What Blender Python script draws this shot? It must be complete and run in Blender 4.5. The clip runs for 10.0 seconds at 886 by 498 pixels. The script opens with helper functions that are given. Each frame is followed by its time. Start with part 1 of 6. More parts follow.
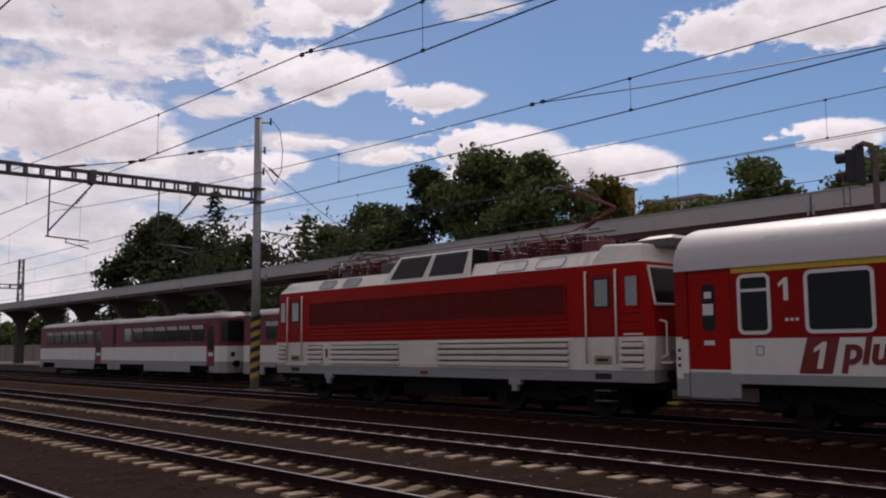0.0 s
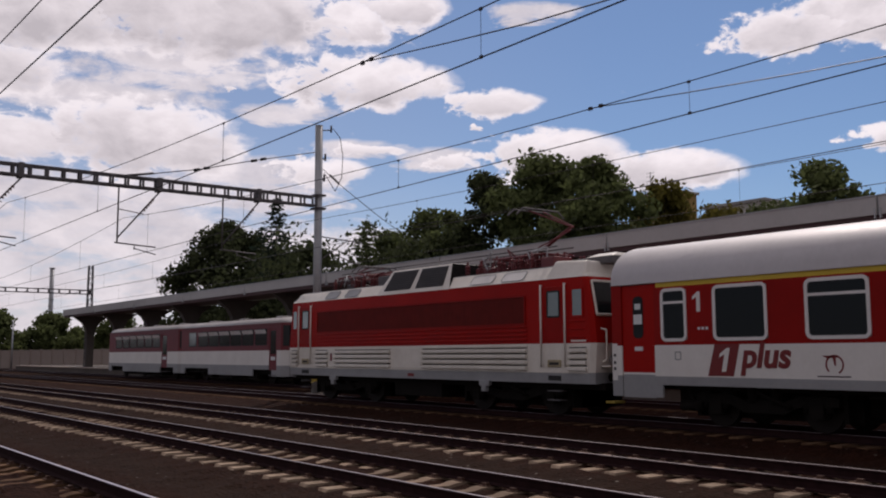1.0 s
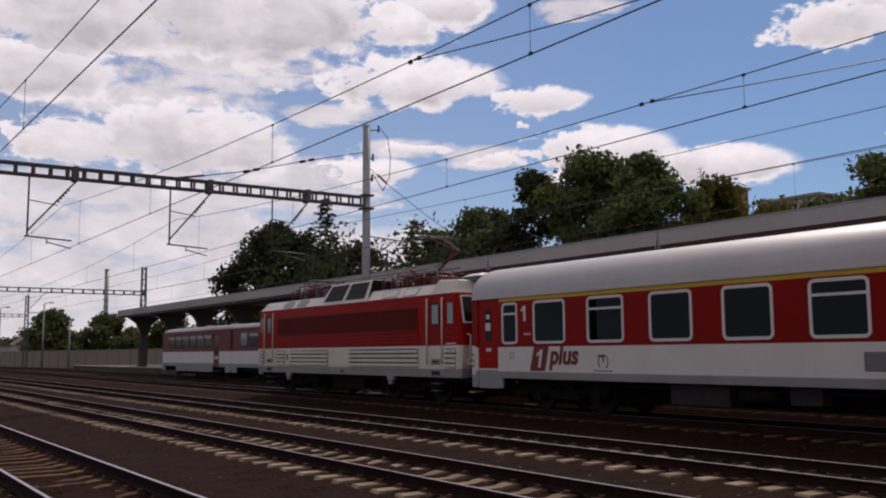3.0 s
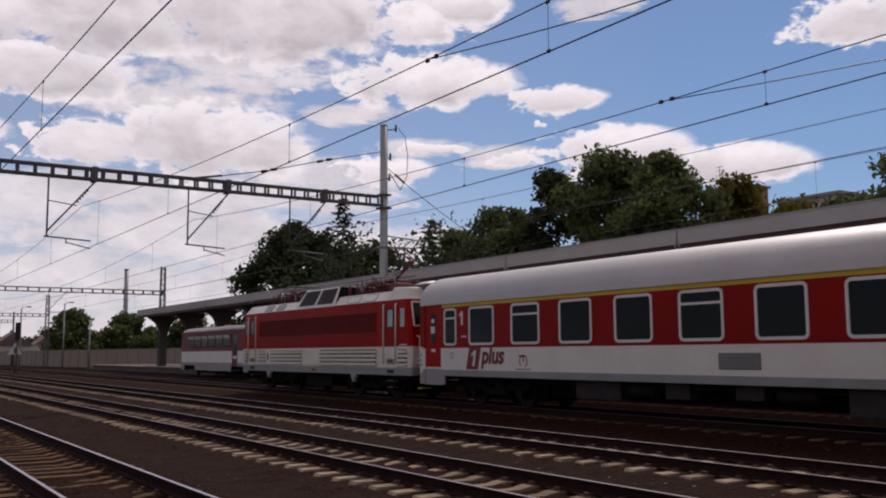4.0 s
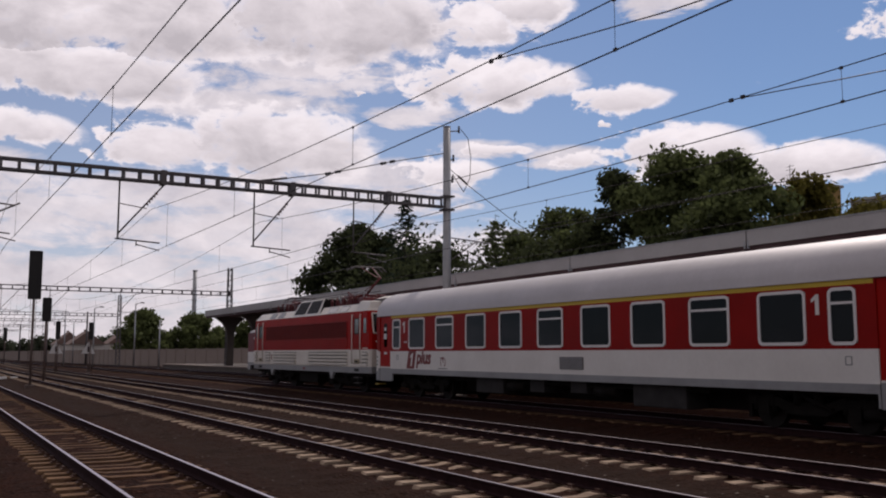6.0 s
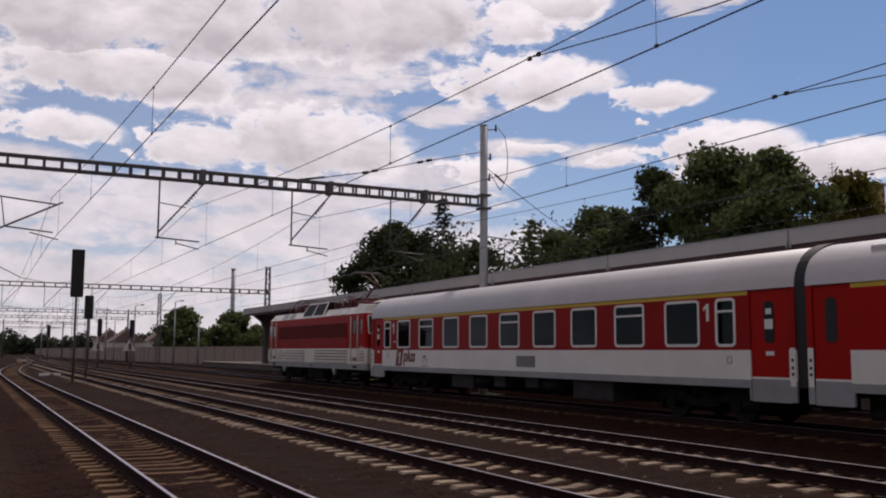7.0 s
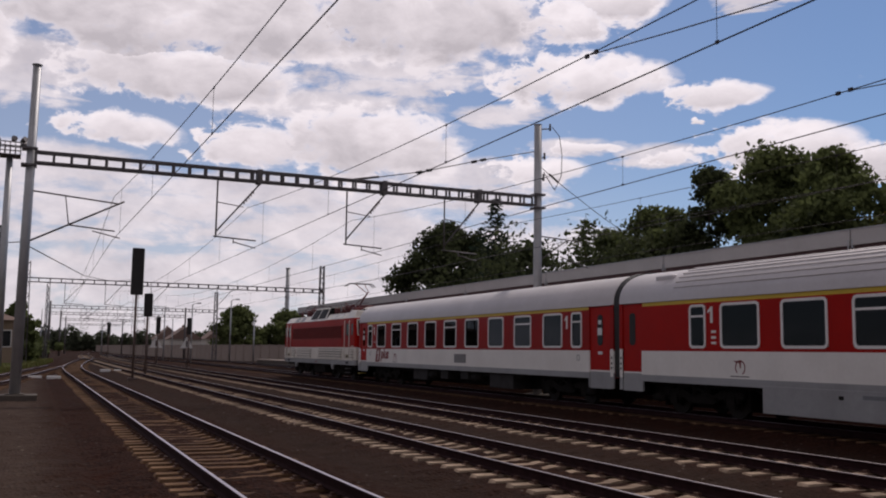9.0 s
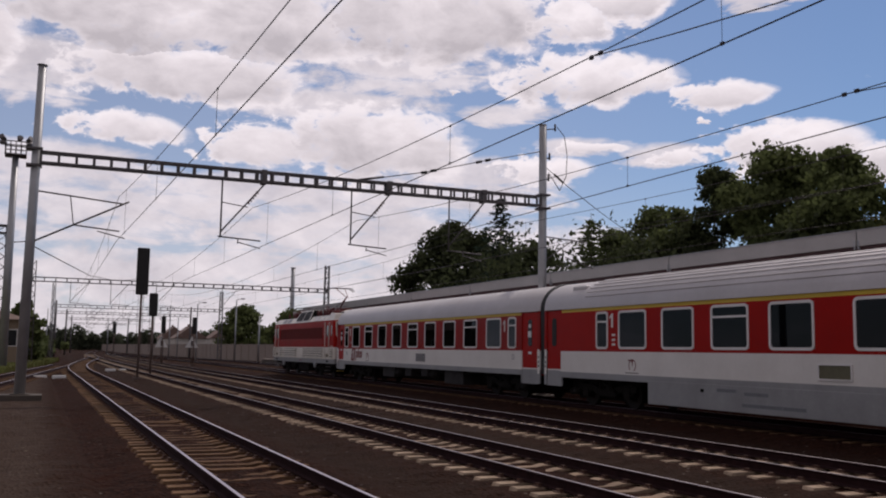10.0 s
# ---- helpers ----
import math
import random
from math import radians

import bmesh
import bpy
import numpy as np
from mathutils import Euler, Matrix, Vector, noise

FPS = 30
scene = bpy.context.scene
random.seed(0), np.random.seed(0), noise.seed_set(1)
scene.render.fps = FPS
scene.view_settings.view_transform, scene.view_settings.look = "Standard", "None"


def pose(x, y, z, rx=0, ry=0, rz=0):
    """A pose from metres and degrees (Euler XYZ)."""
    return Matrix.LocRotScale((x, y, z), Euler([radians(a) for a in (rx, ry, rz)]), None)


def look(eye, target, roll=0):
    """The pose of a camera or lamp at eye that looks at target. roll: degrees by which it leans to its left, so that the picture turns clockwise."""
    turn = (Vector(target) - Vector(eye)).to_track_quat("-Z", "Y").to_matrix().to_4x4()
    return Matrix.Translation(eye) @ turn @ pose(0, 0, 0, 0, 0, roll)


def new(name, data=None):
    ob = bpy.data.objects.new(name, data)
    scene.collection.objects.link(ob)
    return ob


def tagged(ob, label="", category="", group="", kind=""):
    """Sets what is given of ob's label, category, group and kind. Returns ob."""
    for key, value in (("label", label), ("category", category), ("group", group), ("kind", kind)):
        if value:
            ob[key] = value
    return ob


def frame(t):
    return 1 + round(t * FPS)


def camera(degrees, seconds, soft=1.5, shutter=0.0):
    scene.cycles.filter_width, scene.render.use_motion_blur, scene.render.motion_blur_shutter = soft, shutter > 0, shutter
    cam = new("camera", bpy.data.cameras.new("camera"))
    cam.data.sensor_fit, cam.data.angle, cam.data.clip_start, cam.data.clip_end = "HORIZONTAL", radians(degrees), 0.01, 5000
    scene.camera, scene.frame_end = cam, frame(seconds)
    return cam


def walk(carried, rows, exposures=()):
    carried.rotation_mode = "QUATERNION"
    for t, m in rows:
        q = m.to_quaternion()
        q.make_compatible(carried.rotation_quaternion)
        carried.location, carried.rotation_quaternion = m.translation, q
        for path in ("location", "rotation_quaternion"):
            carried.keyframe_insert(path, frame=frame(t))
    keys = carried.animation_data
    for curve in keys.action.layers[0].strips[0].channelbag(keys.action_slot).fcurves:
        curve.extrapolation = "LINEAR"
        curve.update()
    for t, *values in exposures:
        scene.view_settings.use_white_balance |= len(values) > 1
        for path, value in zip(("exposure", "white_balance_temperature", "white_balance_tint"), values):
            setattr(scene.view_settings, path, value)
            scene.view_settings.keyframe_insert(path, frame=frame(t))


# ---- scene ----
cam = camera(50.58, 10.0, soft=2.0)
walk(cam, [
    (0.0, pose(0.00, -0.29, 1.70, 96.03, 0.41, -40.44)),
    (0.5, pose(-0.07, -0.35, 1.67, 96.25, 0.37, -38.43)),
    (1.0, pose(-0.11, -0.42, 1.65, 96.41, 0.18, -36.86)),
    (1.5, pose(-0.13, -0.43, 1.66, 96.43, 0.25, -35.69)),
    (2.0, pose(-0.10, -0.39, 1.66, 96.39, 0.25, -34.93)),
    (2.5, pose(-0.09, -0.35, 1.67, 96.35, 0.33, -34.43)),
    (4.0, pose(-0.01, -0.21, 1.70, 96.30, 0.35, -32.84)),
    (4.5, pose(0.01, -0.19, 1.71, 96.28, 0.34, -32.26)),
    (5.0, pose(0.01, -0.17, 1.72, 96.35, 0.18, -31.35)),
    (5.5, pose(0.04, -0.13, 1.73, 96.39, 0.06, -30.17)),
    (7.0, pose(0.06, -0.01, 1.75, 96.30, -0.30, -26.82)),
    (7.5, pose(0.05, 0.00, 1.74, 96.27, -0.50, -25.73)),
    (8.0, pose(0.04, 0.00, 1.74, 96.28, -0.64, -24.81)),
    (8.5, pose(0.02, 0.00, 1.74, 96.25, -0.73, -24.12)),
    (9.0, pose(-0.00, 0.00, 1.72, 96.28, -0.82, -23.66)),
    (9.5, pose(0.02, 0.03, 1.75, 96.25, -0.86, -23.39)),
    (10.0, pose(0.04, 0.03, 1.76, 96.25, -0.92, -23.35)),
], exposures=[(0.0, 0.0, 6650, 17), (10.0, 0.0, 6650, 17)])

# ---- world and sun ----
SUN_AZ, SUN_EL = 48.0, 50.0    # degrees, azimuth from +Y towards +X


def node(nt, kind, loc=None, **inputs):
    n = nt.nodes.new(kind)
    for k, v in inputs.items():
        setattr_input(nt, n, k, v)
    return n


def setattr_input(nt, n, k, v):
    sock = n.inputs[int(k[1:])] if k[0] == "i" and k[1:].isdigit() else n.inputs[k.replace("_", " ")]
    if isinstance(v, bpy.types.NodeSocket):
        nt.links.new(v, sock)
    else:
        sock.default_value = v


def math_node(nt, op, a, b=0.0, c=0.0, clamp=False):
    n = nt.nodes.new("ShaderNodeMath")
    n.operation, n.use_clamp = op, clamp
    setattr_input(nt, n, "i0", a)
    setattr_input(nt, n, "i1", b)
    setattr_input(nt, n, "i2", c)
    return n.outputs[0]


def ramp(nt, fac, stops):
    n = nt.nodes.new("ShaderNodeValToRGB")
    el = n.color_ramp.elements
    while len(el) < len(stops):
        el.new(0.5)
    for e, (p, c) in zip(el, stops):
        e.position = p
        e.color = (c, c, c, 1) if isinstance(c, (int, float)) else (*c, 1)
    nt.links.new(fac, n.inputs[0])
    return n.outputs[0]


def mix_rgb(nt, fac, a, b, mode="MIX"):
    n = nt.nodes.new("ShaderNodeMix")
    n.data_type, n.blend_type = "RGBA", mode
    for sock, v in ((n.inputs[0], fac), (n.inputs[6], a), (n.inputs[7], b)):
        if isinstance(v, bpy.types.NodeSocket):
            nt.links.new(v, sock)
        else:
            sock.default_value = v if isinstance(v, (int, float)) else (*v, 1)
    return n.outputs[2]


# heaped clouds: azimuth, elevation, half width, half height (degrees), greyness
CLOUDS = [
    (32.2, 16.5, 4.9, 1.5, 0.2), (35.3, 16.3, 2.3, 1.1, 0.1), (39.9, 15.2, 3.2, 0.78, 0.0), (18.8, 12.5, 6.0, 2.2, 0.35), (12.0, 12.0, 3.2, 1.5, 0.3),
    (3.9, 12.6, 3.4, 0.95, 0.1), (7.0, 19.6, 13.0, 3.1, 0.48), (22.0, 19.8, 8.0, 2.4, 0.72), (31.0, 19.8, 2.4, 1.5, 0.1),
    (7.4, 15.9, 7.4, 1.6, 0.45), (43.8, 12.1, 4.2, 1.35, 0.1), (50.4, 10.9, 4.2, 1.1, 0.15), (37.6, 11.7, 1.2, 0.5, 0.0),
    (32.1, 12.4, 2.4, 0.32, 0.0), (29.6, 11.0, 2.8, 0.85, 0.1), (58.4, 18.2, 4.2, 1.35, 0.1), (62.5, 18.6, 5.0, 2.0, 0.2),
    (63.6, 11.8, 2.8, 0.85, 0.1), (34.1, 21.0, 3.0, 1.0, 0.0), (23.5, 15.9, 0.4, 0.22, 0.0), (38.7, 13.8, 0.4, 0.2, 0.0), (-6.0, 17.0, 5.0, 2.5, 0.4), (72.0, 15.0, 5.0, 2.0, 0.2),
]
# thin sheets of cloud low in the west
VEILS = [
    (27.5, 14.5, 3.0, 0.6), (36.5, 11.9, 2.6, 0.7), (31.5, 12.4, 3.5, 0.6), (42.0, 20.5, 3.0, 0.6), (15.0, 14.8, 7.0, 0.9),
    (5.2, 8.0, 10.0, 2.2), (17.6, 7.2, 10.0, 2.2), (0.5, 10.2, 6.0, 1.3), (11.7, 9.4, 7.5, 1.3), (9.0, 4.0, 18.0, 1.9),
    (21.5, 9.6, 6.5, 1.2), (25.5, 10.2, 6.0, 1.5), (28.0, 6.0, 8.0, 2.0), (-1.1, 15.5, 5.0, 1.8), (20.1, 17.2, 7.5, 1.5), (0.0, 1.0, 40.0, 1.6),
]


def ellipse_field(nt, az, el, rows, shaded=False):
    """The largest of a row of soft ellipses; with shaded, also how high in its cloud a point lies and how grey that cloud is."""
    dens, high, grey = None, None, None
    for row in rows:
        a, e, w, h = row[:4]
        da = math_node(nt, "MULTIPLY_ADD", az, 1.0 / w, -a / w)
        de = math_node(nt, "MULTIPLY_ADD", el, 1.0 / h, -e / h)
        r2 = math_node(nt, "MULTIPLY_ADD", da, da, math_node(nt, "MULTIPLY", de, de))
        d = math_node(nt, "MAXIMUM", math_node(nt, "SUBTRACT", 1.0, r2), -1.5)
        if dens is None:
            dens, high = d, de
            if shaded:
                grey = math_node(nt, "ADD", row[4], 0.0)
            continue
        if shaded:
            over = math_node(nt, "GREATER_THAN", d, dens)
            high = math_node(nt, "MULTIPLY_ADD", over, math_node(nt, "SUBTRACT", de, high), high)
            grey = math_node(nt, "MULTIPLY_ADD", over, math_node(nt, "SUBTRACT", row[4], grey), grey)
        dens = math_node(nt, "MAXIMUM", dens, d)
    return dens, high, grey


def build_world():
    world = bpy.data.worlds.new("sky")
    scene.world = world
    world.use_nodes = True
    nt = world.node_tree
    nt.nodes.clear()
    tc = nt.nodes.new("ShaderNodeTexCoord")
    sep = nt.nodes.new("ShaderNodeSeparateXYZ")
    nt.links.new(tc.outputs["Generated"], sep.inputs[0])
    sx, sy, sz = sep.outputs
    az = math_node(nt, "MULTIPLY", math_node(nt, "ARCTAN2", sx, sy), 57.2958)
    el = math_node(nt, "MULTIPLY", math_node(nt, "ARCSINE", sz), 57.2958)
    comb = nt.nodes.new("ShaderNodeCombineXYZ")
    setattr_input(nt, comb, "i0", math_node(nt, "MULTIPLY", az, 0.6))
    setattr_input(nt, comb, "i1", el)
    flat = nt.nodes.new("ShaderNodeCombineXYZ")
    setattr_input(nt, flat, "i0", math_node(nt, "MULTIPLY", az, 0.3))
    setattr_input(nt, flat, "i1", math_node(nt, "ADD", el, 40.0))
    big = node(nt, "ShaderNodeTexNoise", Vector=comb.outputs[0], Scale=0.34, Detail=8.0, Roughness=0.58, Distortion=0.3)
    fine = node(nt, "ShaderNodeTexNoise", Vector=comb.outputs[0], Scale=1.1, Detail=7.0, Roughness=0.6, Distortion=0.3)
    streak = node(nt, "ShaderNodeTexNoise", Vector=flat.outputs[0], Scale=0.75, Detail=8.0, Roughness=0.62, Distortion=0.4)
    bn = math_node(nt, "SUBTRACT", big.outputs[0], 0.5)
    fn = math_node(nt, "SUBTRACT", fine.outputs[0], 0.5)
    sn = math_node(nt, "SUBTRACT", streak.outputs[0], 0.5)
    # billowing outlines: the clouds are looked up a little aside
    waz = math_node(nt, "MULTIPLY_ADD", fn, 5.0, az)
    wel = math_node(nt, "MULTIPLY_ADD", bn, 2.4, el)
    dens, height, grey = ellipse_field(nt, waz, wel, CLOUDS, True)
    # scattered clouds elsewhere in the sky
    high = node(nt, "ShaderNodeTexNoise", Vector=tc.outputs["Generated"], Scale=3.2, Detail=6.0, Roughness=0.55)
    upper = math_node(nt, "MULTIPLY", math_node(nt, "SUBTRACT", high.outputs[0], 0.66), 3.5)
    wide = ramp(nt, math_node(nt, "MULTIPLY", el, 1 / 90.0), [(0.26, 0.0), (0.32, 1.0)])
    rest = math_node(nt, "SUBTRACT", math_node(nt, "MULTIPLY", math_node(nt, "ADD", upper, 1.0), wide), 1.0)
    dens = math_node(nt, "MAXIMUM", dens, rest)
    total = math_node(nt, "ADD", dens, math_node(nt, "ADD", math_node(nt, "MULTIPLY", bn, 2.2), math_node(nt, "MULTIPLY", fn, 2.8)))
    mask = ramp(nt, math_node(nt, "MULTIPLY_ADD", total, 0.5, 0.5, clamp=True), [(0.32, 0.0), (0.44, 0.30), (0.55, 0.85), (0.72, 1.0)])
    # white heads, greyer bellies and middles
    lit = math_node(nt, "MULTIPLY_ADD", height, -0.32, math_node(nt, "MULTIPLY_ADD", grey, 0.42, 0.24))
    lit = math_node(nt, "ADD", lit, math_node(nt, "ADD", math_node(nt, "MULTIPLY", bn, 2.0), math_node(nt, "MULTIPLY", fn, 0.5)))
    lit = math_node(nt, "MULTIPLY", lit, ramp(nt, dens, [(0.0, 0.15), (0.5, 1.0)]), clamp=True)
    thick = ramp(nt, lit, [(0.0, (0.90, 0.87, 0.90)), (0.30, (0.74, 0.71, 0.74)), (0.8, (0.50, 0.48, 0.51))])
    sky = nt.nodes.new("ShaderNodeTexSky")
    sky.sky_type, sky.sun_disc = "NISHITA", False
    sky.sun_elevation, sky.sun_rotation = radians(SUN_EL), radians(SUN_AZ)
    sky.air_density, sky.dust_density, sky.ozone_density = 1.0, 0.4, 4.0
    blue = mix_rgb(nt, 1.0, sky.outputs[0], (0.046, 0.060, 0.071), "MULTIPLY")
    # haze low over the horizon, thicker where the line runs out
    veil = ramp(nt, math_node(nt, "MULTIPLY", el, 1 / 90.0, clamp=True), [(0.0, 0.75), (0.12, 0.30), (0.28, 0.12)])
    front = ramp(nt, math_node(nt, "MULTIPLY_ADD", az, 1 / 360.0, 0.5, clamp=True), [(0.0, 0.05), (0.38, 0.1), (0.46, 1.0), (0.55, 1.0), (0.63, 0.3), (0.8, 0.08)])
    blue = mix_rgb(nt, math_node(nt, "MULTIPLY", veil, front), blue, (0.66, 0.66, 0.72))
    # sheets of thin cloud
    sheet, _, _ = ellipse_field(nt, az, math_node(nt, "MULTIPLY_ADD", sn, 1.2, el), VEILS)
    sheet = math_node(nt, "ADD", sheet, math_node(nt, "ADD", math_node(nt, "MULTIPLY", sn, 4.6), math_node(nt, "MULTIPLY", fn, 1.2)))
    sheet = ramp(nt, math_node(nt, "MULTIPLY_ADD", sheet, 0.4, 0.4, clamp=True), [(0.28, 0.0), (0.45, 0.45), (0.62, 0.88), (0.9, 0.97)])
    pale = ramp(nt, math_node(nt, "MULTIPLY_ADD", bn, 1.6, math_node(nt, "MULTIPLY_ADD", fn, 0.8, 0.5), clamp=True), [(0.1, (0.56, 0.54, 0.58)), (0.8, (0.80, 0.77, 0.80))])
    blue = mix_rgb(nt, sheet, blue, pale)
    # thin grey cloud added over the unseen sky, behind and overhead, as neutral fill
    away = ramp(nt, math_node(nt, "MULTIPLY_ADD", az, 1 / 360.0, 0.5, clamp=True), [(0.36, 1.0), (0.44, 0.0), (0.74, 0.0), (0.84, 1.0)])
    over = ramp(nt, math_node(nt, "MULTIPLY", el, 1 / 90.0, clamp=True), [(0.25, 0.0), (0.4, 1.0)])
    thin = math_node(nt, "MULTIPLY", math_node(nt, "MAXIMUM", away, over), 0.8)
    blue = mix_rgb(nt, thin, blue, (0.365, 0.340, 0.336))
    col = mix_rgb(nt, mask, blue, thick)
    bg = node(nt, "ShaderNodeBackground", Color=col, Strength=1.0)
    out = nt.nodes.new("ShaderNodeOutputWorld")
    nt.links.new(bg.outputs[0], out.inputs[0])


build_world()
sun_data = bpy.data.lights.new("sun", "SUN")
sun_data.energy, sun_data.angle, sun_data.color = 1.8, radians(0.6), (1.0, 0.94, 0.86)
sun_lamp = new("sun", sun_data)
_a, _e = radians(SUN_AZ), radians(SUN_EL)
sun_lamp.matrix_basis = look((math.sin(_a) * math.cos(_e) * 100, math.cos(_a) * math.cos(_e) * 100, math.sin(_e) * 100), (0, 0, 0))


# ---- materials ----
def mat(name, color, rough=0.6, metal=0.0, var=0.25, scale=3.0, bump=0.0, bump_scale=40.0, dirt=None, dirt_amount=0.0, island=0.0, rnd=0.0, spec=0.5):
    """A procedural surface: colour varied at two scales, an optional stain colour, and fine relief."""
    m = bpy.data.materials.new(name)
    m.use_nodes = True
    nt = m.node_tree
    bsdf = nt.nodes["Principled BSDF"]
    tc = nt.nodes.new("ShaderNodeTexCoord")
    n1 = node(nt, "ShaderNodeTexNoise", Vector=tc.outputs["Object"], Scale=scale, Detail=5.0, Roughness=0.6)
    n2 = node(nt, "ShaderNodeTexNoise", Vector=tc.outputs["Object"], Scale=scale * 14, Detail=3.0)
    f = math_node(nt, "ADD", math_node(nt, "MULTIPLY", n1.outputs[0], 0.65), math_node(nt, "MULTIPLY", n2.outputs[0], 0.35))
    dark = tuple(c * (1 - var) for c in color)
    light = tuple(min(1, c * (1 + var)) for c in color)
    col = mix_rgb(nt, ramp(nt, f, [(0.3, 0.0), (0.7, 1.0)]), dark, light)
    if dirt:
        n3 = node(nt, "ShaderNodeTexNoise", Vector=tc.outputs["Object"], Scale=scale * 0.45, Detail=7.0, Roughness=0.7)
        col = mix_rgb(nt, math_node(nt, "MULTIPLY", ramp(nt, n3.outputs[0], [(0.42, 0.0), (0.66, 1.0)]), dirt_amount), col, dirt)
    if rnd or island:
        src = nt.nodes.new("ShaderNodeObjectInfo").outputs["Random"] if rnd else nt.nodes.new("ShaderNodeNewGeometry").outputs["Random Per Island"]
        k = rnd or island
        hsv = node(nt, "ShaderNodeHueSaturation", Color=col, Value=math_node(nt, "MULTIPLY_ADD", src, 2 * k, 1 - k))
        col = hsv.outputs[0]
    nt.links.new(col, bsdf.inputs["Base Color"])
    r = math_node(nt, "MULTIPLY_ADD", n2.outputs[0], 0.25, rough - 0.12, clamp=True)
    nt.links.new(r, bsdf.inputs["Roughness"])
    bsdf.inputs["Metallic"].default_value = metal
    bsdf.inputs["Specular IOR Level"].default_value = spec
    if bump:
        n4 = node(nt, "ShaderNodeTexNoise", Vector=tc.outputs["Object"], Scale=bump_scale, Detail=3.0)
        b = node(nt, "ShaderNodeBump", Strength=bump, Distance=0.02, Height=n4.outputs[0])
        nt.links.new(b.outputs[0], bsdf.inputs["Normal"])
    return m


def ballast_mat():
    m = bpy.data.materials.new("ballast")
    m.use_nodes = True
    nt = m.node_tree
    bsdf = nt.nodes["Principled BSDF"]
    tc = nt.nodes.new("ShaderNodeTexCoord")
    v = node(nt, "ShaderNodeTexVoronoi", Vector=tc.outputs["Object"], Scale=16.0)
    v2 = node(nt, "ShaderNodeTexVoronoi", Vector=tc.outputs["Object"], Scale=5.0)
    n1 = node(nt, "ShaderNodeTexNoise", Vector=tc.outputs["Object"], Scale=0.5, Detail=8.0, Roughness=0.7)
    n2 = node(nt, "ShaderNodeTexNoise", Vector=tc.outputs["Object"], Scale=2.2, Detail=6.0, Roughness=0.7)
    stone = ramp(nt, v.outputs["Color"], [(0.1, (0.007, 0.0025, 0.0016)), (0.55, (0.020, 0.0070, 0.0040)), (0.95, (0.054, 0.023, 0.015))])
    col = mix_rgb(nt, ramp(nt, n1.outputs[0], [(0.35, 0.0), (0.65, 0.7)]), stone, (0.034, 0.0110, 0.0052))
    col = mix_rgb(nt, ramp(nt, n2.outputs[0], [(0.5, 0.0), (0.75, 0.6)]), col, (0.014, 0.0085, 0.0066))
    # trodden dirt paths beside and between the tracks
    sep = nt.nodes.new("ShaderNodeSeparateXYZ")
    nt.links.new(tc.outputs["Object"], sep.inputs[0])
    px = math_node(nt, "MULTIPLY_ADD", n1.outputs[0], 1.2, math_node(nt, "ADD", sep.outputs[0], -0.6))
    path = None
    for c, w in ((-40.0, 40.7), (5.5, 0.75), (9.95, 0.8), (14.9, 0.7)):
        d = math_node(nt, "SUBTRACT", w, math_node(nt, "ABSOLUTE", math_node(nt, "ADD", px, -c)))
        path = d if path is None else math_node(nt, "MAXIMUM", path, d)
    path = ramp(nt, math_node(nt, "MULTIPLY_ADD", path, 0.6, 0.4, clamp=True), [(0.1, 0.0), (0.75, 0.85)])
    worn = ramp(nt, n2.outputs[0], [(0.3, 0.0), (0.7, 1.0)])
    dirt = mix_rgb(nt, worn, (0.019, 0.0100, 0.0068), (0.036, 0.0200, 0.0138))
    # the broad walkway beside the first track is paler
    walkway = ramp(nt, math_node(nt, "MULTIPLY_ADD", px, -0.5, 0.9, clamp=True), [(0.2, 0.0), (0.9, 1.0)])
    dirt = mix_rgb(nt, walkway, dirt, mix_rgb(nt, worn, (0.048, 0.0315, 0.0240), (0.080, 0.056, 0.045)))
    col = mix_rgb(nt, path, col, dirt)
    # pale pebbles
    peb = math_node(nt, "MULTIPLY", ramp(nt, v2.outputs["Distance"], [(0.10, 1.0), (0.16, 0.0)]), ramp(nt, v2.outputs["Color"], [(0.72, 0.0), (0.78, 0.7)]))
    col = mix_rgb(nt, peb, col, (0.26, 0.23, 0.20))
    nt.links.new(col, bsdf.inputs["Base Color"])
    bsdf.inputs["Roughness"].default_value = 0.95
    bsdf.inputs["Specular IOR Level"].default_value = 0.06
    b = node(nt, "ShaderNodeBump", Strength=0.9, Distance=0.05, Height=v.outputs["Distance"])
    nt.links.new(b.outputs[0], bsdf.inputs["Normal"])
    return m


def glass_mat(name, tint, see=0.5):
    m = bpy.data.materials.new(name)
    m.use_nodes = True
    nt = m.node_tree
    nt.nodes.clear()
    lw = node(nt, "ShaderNodeLayerWeight", Blend=0.5)
    fr = nt.nodes.new("ShaderNodeMath")
    fr.operation = "MULTIPLY_ADD"
    nt.links.new(math_node(nt, "POWER", lw.outputs["Facing"], 5.0), fr.inputs[0])
    fr.inputs[1].default_value, fr.inputs[2].default_value = 0.94, 0.06
    tr = node(nt, "ShaderNodeBsdfTransparent", Color=(*tint, 1))
    gl = node(nt, "ShaderNodeBsdfGlossy", Color=(0.28, 0.32, 0.37, 1), Roughness=0.02)
    mx = nt.nodes.new("ShaderNodeMixShader")
    nt.links.new(fr.outputs[0], mx.inputs[0])
    nt.links.new(tr.outputs[0], mx.inputs[1])
    nt.links.new(gl.outputs[0], mx.inputs[2])
    out = nt.nodes.new("ShaderNodeOutputMaterial")
    nt.links.new(mx.outputs[0], out.inputs[0])
    return m


